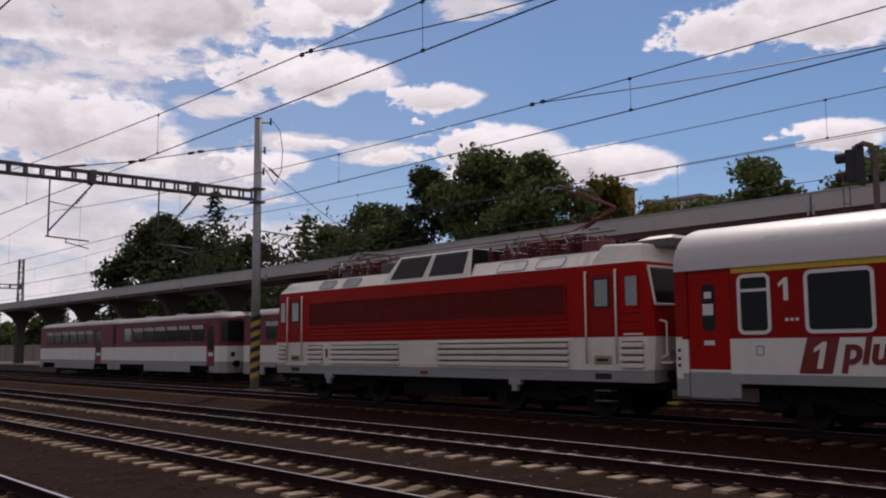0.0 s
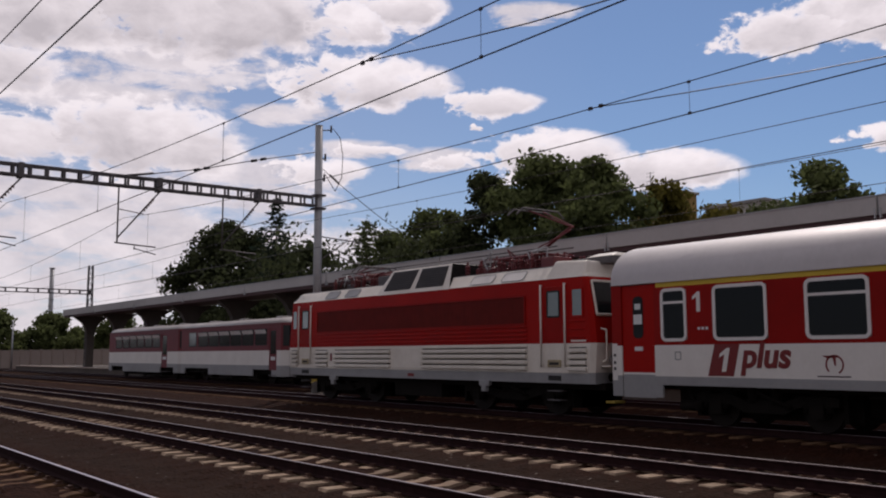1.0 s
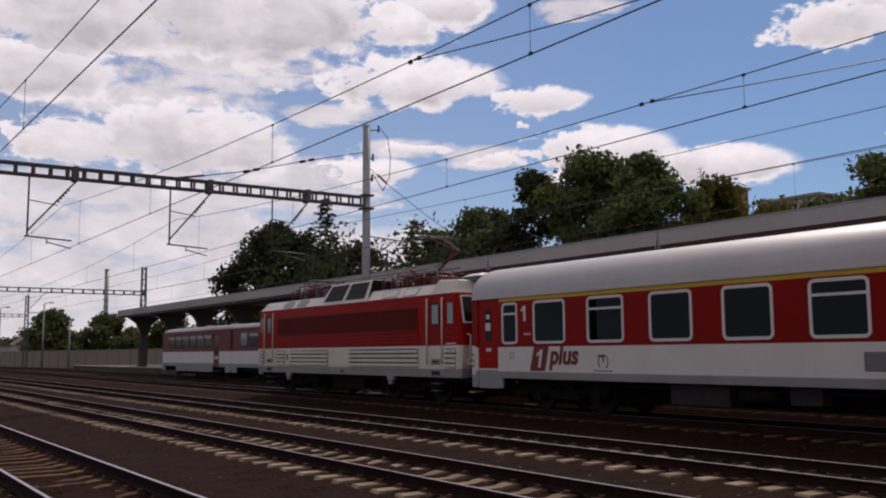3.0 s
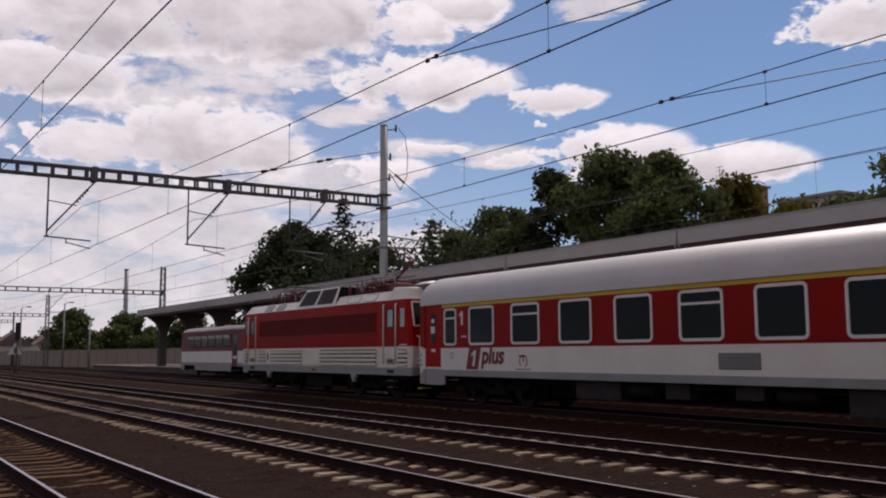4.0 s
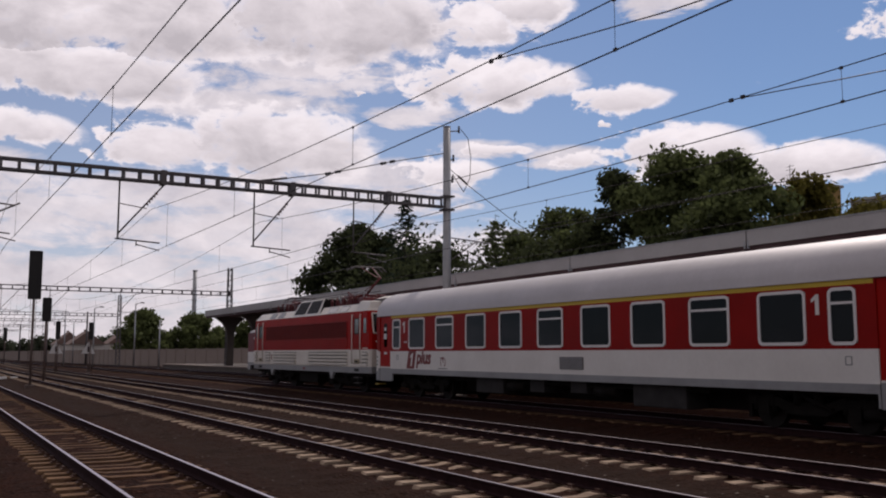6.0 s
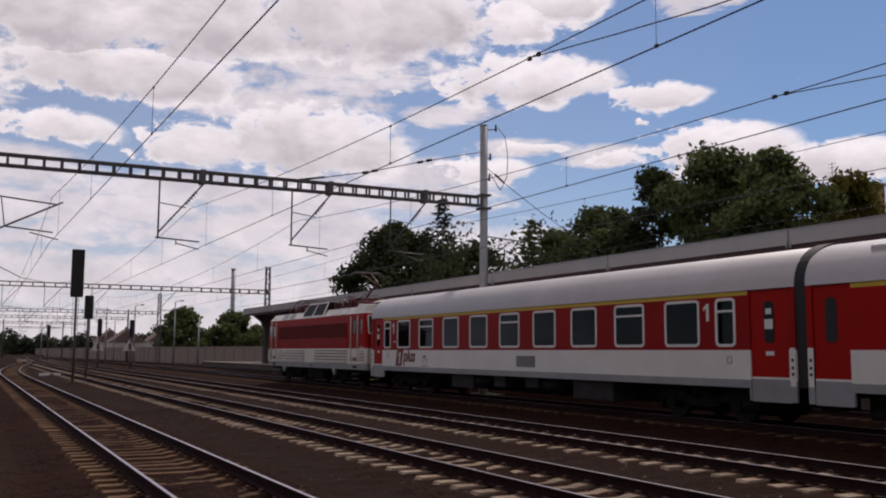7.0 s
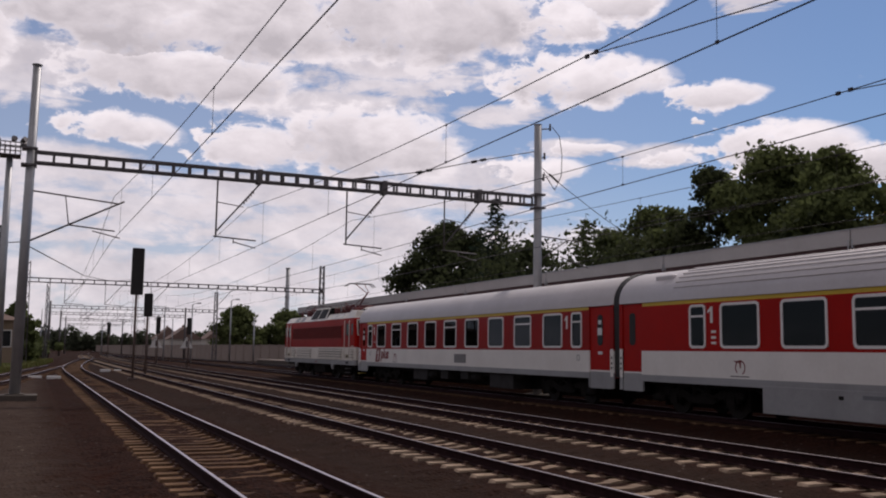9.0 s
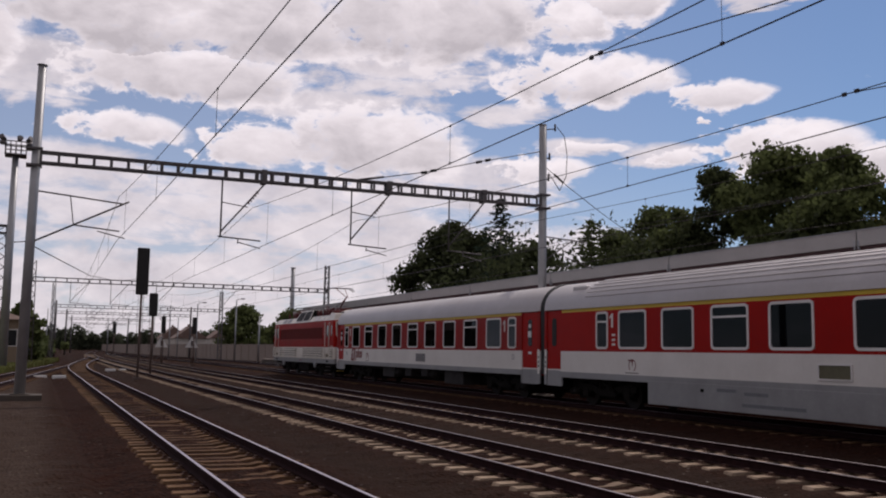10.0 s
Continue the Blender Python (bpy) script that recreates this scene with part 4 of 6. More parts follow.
    for y in (-10.2, -14.9):
        tube(bm, (-1.15, y - 0.5, 0.66), (-1.15, y + 0.5, 0.66), 0.17, n=14)
    tube(bm, (-1.2, -19, 0.78), (-1.2, -6, 0.78), 0.03, n=6)
    part("air_tank", bm, M_UNDER, c)
    bogie(c, -3.55)
    bogie(c, -length + 3.55)
    for y, s in ((nose + 0.22, 1), (-length - 0.2, -1)):
        bm = bmesh.new()
        for x in (-0.875, 0.875):
            tube(bm, (x, y, 1.05), (x, y + s * 0.1 - s * 0.3, 1.05), 0.1, n=12)
            tube(bm, (x, y, 1.05), (x, y + s * 0.03, 1.05), 0.24, n=20)
        tube(bm, (0, y - s * 0.3, 1.02), (0, y + s * 0.1, 0.95), 0.06, n=8)
        part("buffers", bm, M_UNDER, c, "round steel buffers and coupler")
    return c


def build_coaches():
    big = [(2.56 + 2.285 * i, 2.56 + 1.40 + 2.285 * i, i % 3 == 1) for i in range(9)]
    c1 = coach("passenger_coach", "red and white first class coach with silver roof and yellow stripe", big, [(1.07, 1.83, True), (22.83, 23.55, True)], 25.45, True)
    # skirt and lettering
    digit_one(c1, "class_number", -1.98, 2.60, 0.46, M_WHITE)
    digit_one(c1, "class_number", -22.36, 2.60, 0.46, M_WHITE)
    bm = bmesh.new()
    plate(bm, -HW - 0.005, [(-2.38, 1.15), (-3.06, 1.15), (-3.24, 1.86), (-2.58, 1.86)][::-1], 0.004)
    part("mark_panel", bm, M_MARK, c1, "dark red slanted panel")
    digit_one(c1, "mark_number", -2.60, 1.25, 0.52, M_WHITE, 0.22, -HW - 0.014)
    body_text(c1, "mark_word", "plus", 0.74, -3.26, 1.36, -HW - 0.006, M_MARK, 0.2, "dark red slanted word", 0.024)
    for c, u in ((c1, 5.42), ):
        emblem(c, u)
    boxpart("vent_grille", (-HW - 0.012, -HW, -14.1, -12.9, 1.27, 1.65), mat("grille_grey", (0.20, 0.185, 0.19), 0.6, 0.3, 0.2, 6), c1, "grey ventilation grille")
    for k in range(7):
        boxpart("louvre", (-HW - 0.022, -HW - 0.012, -14.06, -12.94, 1.30 + 0.05 * k, 1.32 + 0.05 * k), M_GREY, c1)
    for u in (1.55, 23.3):
        bm = bmesh.new()
        ring_frame(bm, -HW - 0.008, -HW, -u - 0.09, -u + 0.09, 1.50, 1.70, 0.025, 0.03)
        part("socket_cover", bm, M_GREY, c1)
    for y in (-2.42, -2.31, -2.20):
        boxpart("small_sign", (-HW - 0.004, -HW, y, y + 0.07, 2.19, 2.25), M_FRAME, c1)
    L = 25.45
    small = [(3.47, 4.2, True)]
    w2 = [(4.80, 6.34, False), (7.10, 8.64, False), (9.38, 10.92, True), (11.66, 13.22, False), (14.42, 15.96, False), (16.7, 18.24, True), (18.98, 20.52, False), (21.3, 22.0, True)]
    c2 = coach("passenger_coach", "bright red and white coach with ribbed silver roof and skirt", w2, small, L, False, 0.05)
    digit_one(c2, "class_number", -4.26, 2.64, 0.46, M_WHITE)
    for z in (2.05, 2.2, 2.36):
        boxpart("small_sign", (-HW - 0.004, -HW, -4.62, -4.42, z, z + 0.07), M_WHITE, c2)
    emblem(c2, 5.55)
    bm = bmesh.new()
    for s in (-1, 1):
        x = s * (HW - 0.02)
        box(bm, x - 0.03, x + 0.03, -L + 6.4, -6.4, 0.27, 0.97)
    part("skirt", bm, M_GREY, c2, "grey lower skirt panels", 0.01)
    for y in (-9.2, -12.1, -15.0, -17.6):
        boxpart("skirt_joint", (-HW - 0.014, -HW + 0.012, y - 0.006, y + 0.006, 0.29, 0.9), M_GREY, c2)
    for a, b, z in ((9.6, 10.4, 0.78), (10.7, 11.6, 0.72), (10.6, 12.9, 0.42), (8.9, 9.05, 0.74)):
        boxpart("lettering_bar", (-HW - 0.013, -HW + 0.01, -b, -a, z, z + 0.09), M_UNDER if b - a < 0.3 else mat("faded_lettering", (0.17, 0.18, 0.2), 0.6, 0, 0.2, 8), c2)
    bm = bmesh.new()
    ring_frame(bm, -HW - 0.03, -HW, -14.35, -13.3, 1.22, 1.62, 0.04, 0.03)
    part("vent_frame", bm, M_FRAME, c2)
    boxpart("vent_grille", (-HW - 0.010, -HW, -14.32, -13.33, 1.25, 1.59), mat("grille_olive", (0.14, 0.13, 0.08), 0.6, 0.1, 0.2, 6), c2, "olive ventilation grille")
    return c1, c2


def digit_one(c, name, y, z, h, material, slant=0.0, x=None):
    """The figure 1 as a raised plate with its flag."""
    pts = [(0.30, 0.0), (0.52, 0.0), (0.52, 1.0), (0.36, 1.0), (0.06, 0.76), (0.06, 0.60), (0.30, 0.74)]
    bm = bmesh.new()
    plate(bm, -HW - 0.010 if x is None else x, [(y - (p + slant * q) * h, z + q * h) for p, q in pts], 0.006)
    return part(name, bm, material, c, "white figure one")


def emblem(c, u):
    """The operator's round mark as a plain ring with a wing, and a bar below."""
    bm = bmesh.new()
    for i in range(17):
        a0, a1 = radians(-62 + 17 * i), radians(-62 + 17 * (i + 1))
        ro, ri = 0.20, 0.165
        plate(bm, -HW - 0.005, [(-u - 0.02 - r * math.cos(a), 1.42 + r * math.sin(a)) for r, a in ((ro, a0), (ro, a1), (ri, a1), (ri, a0))], 0.004)
    plate(bm, -HW - 0.005, [(-u + 0.24, 1.60), (-u + 0.14, 1.55), (-u - 0.10, 1.56), (-u - 0.05, 1.60)], 0.004)
    plate(bm, -HW - 0.006, [(-u + 0.02, 1.56), (-u - 0.05, 1.56), (-u - 0.05, 1.40), (-u - 0.02, 1.40)], 0.005)
    part("emblem", bm, M_MARK, c, "dark red round emblem")
    boxpart("lettering_bar", (-HW - 0.005, -HW, -u - 0.36, -u + 0.36, 1.17, 1.195), M_DARKMARK, c)


S0 = 11.45


# the train's unsteady start: seconds, metres ahead of the even acceleration
SURGE = ((0.0, 0.25), (0.5, 0.27), (1.0, 0.07), (1.5, 0.12), (2.0, 0.16), (2.5, 0.09), (4.0, 0.03), (5.0, 0.01), (5.5, -0.28), (6.0, -0.08), (6.5, 0.0), (8.0, 0.0), (8.5, 0.02), (10.0, 0.03))


def train_y(t):
    """The coach's nose along the track: a gentle acceleration with small surges."""
    ahead = SURGE[-1][1]
    for (t0, a), (t1, b) in zip(SURGE, SURGE[1:]):
        if t0 <= t <= t1:
            ahead = a + (b - a) * (t - t0) / (t1 - t0)
            break
    return S0 + 3.798 * t + 0.066 * t * t + 0.00047 * t ** 3 + ahead


def hull(bm, z0, z1, lo, hi, mi, top=False):
    """A band of the locomotive's hull between two plan outlines (half width, end half width, side corner, end)."""
    def plan(z, hw, he, c, e):
        a, b, r = c + 0.15, 18.0 - c, e + 0.15
        return [(-he, r, z), (-hw, a, z), (-hw, b, z), (-he, 18.0 - e, z), (he, 18.0 - e, z), (hw, b, z), (hw, a, z), (he, r, z)]
    loft(bm, [plan(z0, *lo), plan(z1, *hi)], mi, True, caps=top)


def slat_panel(parent, name, material, y0, y1, zs, x, proud=0.03, h=0.05):
    for z in zs:
        boxpart(name, (x - proud, x, y0, y1, z, z + h), material, parent, "", 0.008)


def locomotive():
    lo = thing("electric_locomotive", "red and white electric locomotive with dark side grille and raised pantograph", "locomotive")
    W = 1.45
    bm = bmesh.new()
    hull(bm, 0.88, 1.17, (W, 1.36, 0.80, 0.68), (W, 1.36, 0.80, 0.68), 2, True)
    hull(bm, 1.17, 1.93, (W, 1.36, 0.80, 0.68), (W, 1.36, 0.74, 0.60), 1)
    hull(bm, 1.93, 2.55, (W, 1.36, 0.74, 0.60), (W, 1.36, 0.80, 0.66), 0)
    hull(bm, 2.55, 3.66, (W, 1.36, 0.80, 0.66), (W, 1.36, 0.98, 0.88), 0)
    weld(bm)
    part("body", bm, [M_RED2, M_WHITE2, M_GREY], lo, "red body over ribbed white and grey bands")
    bm = bmesh.new()
    hull(bm, 3.66, 4.02, (W + 0.005, 1.36, 0.98, 0.88), (1.15, 0.95, 1.25, 1.2), 0)
    part("roof_shoulder", bm, M_WHITE2, lo, "cream white sloping roof edge")
    bm = bmesh.new()
    hull(bm, 4.0, 4.05, (1.15, 0.95, 1.25, 1.2), (1.1, 0.9, 1.3, 1.25), 0, True)
    part("roof_deck", bm, M_DARKSTEEL, lo, "dark grey roof deck")
    # bodyside grille, thin ribs below it
    bm = bmesh.new()
    box(bm, -W - 0.012, -W + 0.02, 3.42, 15.05, 2.5, 3.22)
    g = part("side_grille", bm, M_GRILLE, lo, "long dark red air intake grille")
    bm = bmesh.new()
    ring_frame(bm, -W - 0.028, -W, 3.36, 15.11, 2.44, 3.28, 0.05, 0.06)
    part("grille_frame", bm, M_RED, g)
    for k in range(58):
        boxpart("slat", (-W - 0.016, -W - 0.010, 3.5 + 0.2 * k, 3.52 + 0.2 * k, 2.51, 3.21), M_GRILLE, g)
    slat_panel(lo, "rib", M_RED2, 3.3, 15.15, (2.02, 2.14, 2.26, 2.38), -W, 0.035, 0.045)
    slat_panel(lo, "rib", M_RED2, 1.08, 1.7, (2.08, 2.28, 2.48), -W, 0.022, 0.04)
    slat_panel(lo, "rib", M_RED2, 16.55, 17.1, (2.08, 2.28, 2.48), -W, 0.022, 0.04)
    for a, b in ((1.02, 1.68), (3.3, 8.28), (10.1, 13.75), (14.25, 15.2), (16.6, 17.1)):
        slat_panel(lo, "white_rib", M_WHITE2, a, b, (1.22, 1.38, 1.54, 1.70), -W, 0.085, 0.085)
        # dark strips stand in for the shade below each rib
        slat_panel(lo, "rib_shade_strip", M_UNDER, a + 0.02, b - 0.02, (1.328, 1.488, 1.648, 1.80), -W, 0.012, 0.026)
    slat_panel(lo, "white_rib", M_WHITE2, 3.28, 8.3, (1.845,), -W, 0.03, 0.04)
    boxpart("access_panel", (-W - 0.02, -W, 8.35, 10.05, 1.2, 1.86), M_WHITE2, lo, "plain cream access panel", 0.01)
    boxpart("access_panel", (-W - 0.02, -W, 13.8, 14.2, 1.2, 1.86), M_WHITE2, lo, "", 0.01)
    boxpart("small_sign", (-W - 0.024, -W, 13.93, 14.07, 1.42, 1.70), M_MARK, lo)
    boxpart("small_sign", (-W - 0.006, -W, 8.75, 9.1, 0.95, 1.05), M_MARK, lo)
    boxpart("lettering_bar", (-W - 0.006, -W, 1.05, 1.6, 1.97, 2.01), M_WHITE2, lo)
    # white waist line above the grey band
    boxpart("waist_line", (-W - 0.012, -W, 0.98, 17.15, 1.15, 1.19), M_WHITE2, lo)
    # doors, their rails and panes
    for y0, y1 in ((1.77, 2.69), (15.5, 16.45)):
        bm = bmesh.new()
        box(bm, -W - 0.014, -W + 0.02, y0 + 0.08, y1 - 0.08, 1.98, 3.45)
        d = part("cab_door", bm, M_RED, lo, "red cab door", 0.015)
        bm = bmesh.new()
        ring_frame(bm, -W - 0.03, -W - 0.01, y0 + 0.22, y1 - 0.2, 2.62, 3.34, 0.045, 0.06)
        part("window_frame", bm, M_BLACK, d)
        boxpart("pane", (-W - 0.02, -W - 0.016, y0 + 0.25, y1 - 0.23, 2.65, 3.31), M_PANE, d, "pane coloured grey like mirrored sky")
        for y in (y0, y1):
            bm = bmesh.new()
            tube(bm, (-W - 0.06, y, 1.3), (-W - 0.06, y, 3.52), 0.026, n=8)
            tube(bm, (-W - 0.06, y, 3.5), (-W, y, 3.5), 0.02, n=6)
            tube(bm, (-W - 0.06, y, 1.35), (-W, y, 1.35), 0.02, n=6)
            part("handrail", bm, M_WHITE2, lo, "white vertical handrail")
        boxpart("step_recess", (-W - 0.03, -W + 0.01, y0 + 0.2, y1 - 0.2, 1.30, 1.50), M_STEP, d, "dirty cream step recess", 0.02)
        boxpart("step_slot", (-W - 0.034, -W + 0.01, y0 + 0.28, y1 - 0.28, 1.36, 1.43), M_BLACK, d)
        boxpart("step_hole", (-W - 0.018, -W + 0.01, y0 + 0.22, y1 - 0.22, 0.95, 1.08), M_BLACK, d)
        for z in (0.66, 0.42):
            boxpart("step", (-W - 0.05, -W + 0.2, y0 + 0.22, y1 - 0.22, z, z + 0.03), M_DARKSTEEL, lo)
    for y0, y1 in ((1.13, 1.57), (16.62, 17.02)):
        bm = bmesh.new()
        ring_frame(bm, -W - 0.02, -W, y0, y1, 2.6, 3.38, 0.05, 0.07)
        f = part("cab_side_window", bm, M_RED2, lo)
        boxpart("pane", (-W - 0.012, -W - 0.004, y0 + 0.045, y1 - 0.045, 2.65, 3.33), M_PANE, f, "pane coloured grey like mirrored sky")
    # windscreens, end rails, lamps, buffers
    for s, yb, yt, ye in ((-1, 0.83, 1.007, 0.75), (1, 17.32, 17.143, 17.40)):
        for xa, xb in ((-1.28, -0.06), (0.06, 1.28)):
            bm = bmesh.new()
            loft(bm, [[(xa, yb + s * 0.01, 2.66), (xb, yb + s * 0.01, 2.66), (xb, yt + s * 0.01, 3.54), (xa, yt + s * 0.01, 3.54)],
                      [(xa, yb + s * 0.03, 2.66), (xb, yb + s * 0.03, 2.66), (xb, yt + s * 0.03, 3.54), (xa, yt + s * 0.03, 3.54)]], 0, True)
            w = part("windscreen", bm, M_PANE_DARK, lo, "sloping cab windscreen")
            bm = bmesh.new()
            for a, b in (((xa, 2.66), (xb, 2.66)), ((xb, 2.66), (xb, 3.54)), ((xb, 3.54), (xa, 3.54)), ((xa, 3.54), (xa, 2.66))):
                pa = (a[0], yb + (yt - yb) * (a[1] - 2.66) / 0.88 + s * 0.025, a[1])
                pb = (b[0], yb + (yt - yb) * (b[1] - 2.66) / 0.88 + s * 0.025, b[1])
                tube(bm, pa, pb, 0.035, n=6)
            part("windscreen_frame", bm, M_WHITE2, w)
        for x in (-1.18, 1.18):
            bm = bmesh.new()
            pts = [(x, ye - s * 0.06 + s * 0.04, 2.30), (x, ye + s * 0.16, 2.26), (x, ye + s * 0.16, 1.50), (x, ye, 1.45)]
            for a, b in zip(pts, pts[1:]):
                tube(bm, a, b, 0.025, n=6)
            part("end_handrail", bm, M_WHITE2, lo, "white bent end handrail")
            bm = bmesh.new()
            tube(bm, (x * 0.74, ye + s * 0.0, 1.05), (x * 0.74, ye + s * 0.42, 1.05), 0.11, n=12)
            tube(bm, (x * 0.74, ye + s * 0.42, 1.05), (x * 0.74, ye + s * 0.46, 1.05), 0.24, n=18)
            part("buffer", bm, M_UNDER, lo)
            bm = bmesh.new()
            tube(bm, (x * 0.7, ye - 0.02, 1.5), (x * 0.7, ye + s * 0.06, 1.5), 0.13, n=16)
            part("headlamp", bm, M_GALV, lo)
        boxpart("end_platform", (-1.2, 1.2, ye, ye + s * 0.3, 1.32, 1.36), M_WHITE2, lo)
    # cab roof pods
    for y0, y1 in ((1.1, 2.62), (15.4, 17.05)):
        bm = bmesh.new()
        lowr = [(-1.46, y0, 3.62), (-1.46, y1, 3.62), (1.46, y1, 3.62), (1.46, y0, 3.62)]
        top = 4.16 if y0 < 5 else 4.0
        upr = [(-1.22, y0 + 0.1, top - 0.06), (-1.22, y1 - 0.25, top), (1.22, y1 - 0.25, top), (1.22, y0 + 0.1, top - 0.06)]
        loft(bm, [lowr, upr], 0, True)
        part("cab_roof_pod", bm, M_WHITE2, lo, "cream white raised cab roof", 0.05)
    bm = bmesh.new()
    loft(bm, [[(-0.72, 0.75, z), (0.5, 0.75, z), (0.5, 2.05, z), (-0.72, 2.05, z)] for z in (4.02, 4.22)], 0, True)
    loft(bm, [[(-0.76, 0.72, 4.22), (0.54, 0.72, 4.22), (0.54, 1.7, 4.22), (-0.76, 1.7, 4.22)], [(-0.45, 0.85, 4.33), (0.25, 0.85, 4.33), (0.25, 1.55, 4.33), (-0.45, 1.55, 4.33)]], 1, True)
    part("air_conditioner", bm, [M_DARKSTEEL, M_WHITE2], lo, "dark roof unit with a white lid", 0.03)
    # panels in the shoulder
    for y0, y1, dull in ((3.5, 4.45, False), (4.85, 5.9, False), (12.3, 13.2, True), (13.7, 14.6, True)):
        bm = bmesh.new()
        o = rrect(y0, y1, 0.05, 0.40, 0.1)
        up = Vector((0.30, 0, 0.36)).normalized()
        base = Vector((-1.455, 0, 3.66))
        nr = Vector((-0.36, 0, 0.30)).normalized()
        loft(bm, [[base + Vector((0, y, 0)) + up * z + nr * k for y, z in o] for k in (0.0, 0.012)], 0, True)
        part("roof_panel", bm, M_GREY if dull else M_WHITE, lo, "oblong roof window panel")
        bm = bmesh.new()
        for a, b in zip(o, o[1:] + o[:1]):
            tube(bm, base + Vector((0, a[0], 0)) + up * a[1] + nr * 0.012, base + Vector((0, b[0], 0)) + up * b[1] + nr * 0.012, 0.012, n=4)
        part("panel_seal", bm, M_GREY, lo)
    # blower housing with two slatted grilles on each slope
    bm = bmesh.new()
    loft(bm, [[(-1.47, a, 3.64), (-1.02, b, 4.5), (1.02, b, 4.5), (1.47, a, 3.64)] for a, b in ((6.85, 7.25), (11.0, 10.6))], 0, True)
    bm.faces.ensure_lookup_table()
    for f in bm.faces[-2:]:
        f.material_index = 1
    h = part("blower_housing", bm, [M_WHITE2, M_UNDER], lo, "cream white blower housing on the roof", 0.03)
    for a0, a1, b0, b1 in ((7.25, 8.75, 7.38, 8.8), (9.05, 10.6, 9.0, 10.45)):
        bm = bmesh.new()
        pts = [(-1.47 + 0.45 * t, y, 3.64 + 0.86 * t) for t, y in ((0.16, a0), (0.92, b0), (0.92, b1), (0.16, a1))]
        nr = Vector((-0.86, 0, 0.45)).normalized()
        loft(bm, [[Vector(p) + nr * k for p in pts] for k in (-0.01, 0.012)], 0, True)
        gr = part("blower_grille", bm, M_BLACK, h, "black slatted grille")
        for k in range(8):
            t = 0.2 + 0.09 * k
            bm = bmesh.new()
            q = (t - 0.16) / 0.76
            p0 = Vector((-1.47 + 0.45 * t, a0 + (b0 - a0) * q + 0.03, 3.64 + 0.86 * t)) + nr * 0.02
            p1 = Vector((-1.47 + 0.45 * t, a1 + (b1 - a1) * q - 0.03, 3.64 + 0.86 * t)) + nr * 0.02
            tube(bm, p0, p1, 0.022, n=4)
            part("grille_slat", bm, M_DARKSTEEL, gr)
    # roof gear: busbars, insulators, folded and raised pantograph
    rng = random.Random(4)
    for x in (-0.55, 0.1):
        bm = bmesh.new()
        tube(bm, (x, 3.0, 4.68), (x, 14.8, 4.68), 0.022, n=6)
        part("busbar", bm, M_DARKSTEEL, lo)
    for k in range(44):
        y = rng.choice((rng.uniform(2.7, 7.0), rng.uniform(11.0, 15.2), rng.uniform(2.9, 6.5)))
        x = rng.choice((-0.85, -0.55, 0.1, 0.7))
        bm = bmesh.new()
        zz = 4.03
        for j in range(4):
            tube(bm, (x, y, zz), (x, y, zz + 0.09), 0.095, 0.055, n=10)
            zz += 0.09
        tube(bm, (x, y, zz), (x, y, zz + 0.1), 0.04, n=8)
        part("roof_insulator", bm, M_ROOFGEAR, lo, "red-brown ribbed insulator")
    for y0, y1, x0, x1, z1 in ((5.9, 6.6, -0.6, 0.5, 4.3), (4.9, 5.4, -0.2, 0.8, 4.4), (11.2, 11.9, -0.8, 0.3, 4.4), (2.75, 3.3, -0.9, -0.2, 4.36), (14.2, 14.7, -0.4, 0.6, 4.3)):
        boxpart("roof_box", (x0, x1, y0, y1, 4.04, z1), M_ROOFGEAR if y0 < 8 else M_DARKSTEEL, lo, "", 0.03)
    for k in range(26):
        bm = bmesh.new()
        y, x = rng.choice((rng.uniform(3.0, 6.8), rng.uniform(11.2, 15.0))), rng.uniform(-0.9, 0.2)
        pts = [Vector((x, y, 4.2)), Vector((x + rng.uniform(-0.1, 0.1), y + rng.uniform(-0.3, 0.3), 4.62 + rng.uniform(-0.08, 0.1))), Vector((x + rng.uniform(-0.2, 0.4), y + rng.uniform(-0.9, 0.9), 4.4 + rng.uniform(-0.1, 0.2)))]
        for a, b in zip(pts, pts[1:]):
            tube(bm, a, b, 0.024, n=6)
        part("roof_cable", bm, rng.choice((M_ROOFGEAR, M_ROOFGEAR, M_GALV)), lo)
    for yb, up in ((4.5, True), (13.2, False)):
        s = -1 if up else 1
        bm = bmesh.new()
        for x in (-0.6, 0.6):
            tube(bm, (x, yb - 1.0, 4.5), (x, yb + 1.0, 4.5), 0.04, n=8)
        for y in (yb - 1.0, yb, yb + 1.0):
            tube(bm, (-0.6, y, 4.5), (0.6, y, 4.5), 0.04, n=8)
        pf = part("pantograph_base", bm, M_ROOFGEAR, lo, "red-brown pantograph base frame")
        knee = (0, yb + s * 1.55, 5.28 if up else 4.72)
        head = (0, yb + s * 0.05, 5.9 if up else 4.85)
        bm = bmesh.new()
        tube(bm, (0, yb - s * 0.1, 4.52), knee, 0.06, 0.045, n=8)
        tube(bm, (-0.3, yb - s * 0.4, 4.52), (knee[0] - 0.05, knee[1], knee[2] - 0.12), 0.02, n=6)
        part("lower_arm", bm, M_ROOFGEAR, pf, "red-brown lower arm")
        bm = bmesh.new()
        for x in (-0.3, 0.3):
            tube(bm, (knee[0] + x * 0.25, knee[1], knee[2]), (x, head[1], head[2]), 0.026, n=6)
        part("upper_arm", bm, M_ROOFGEAR, pf, "thin red-brown upper arms")
        bm = bmesh.new()
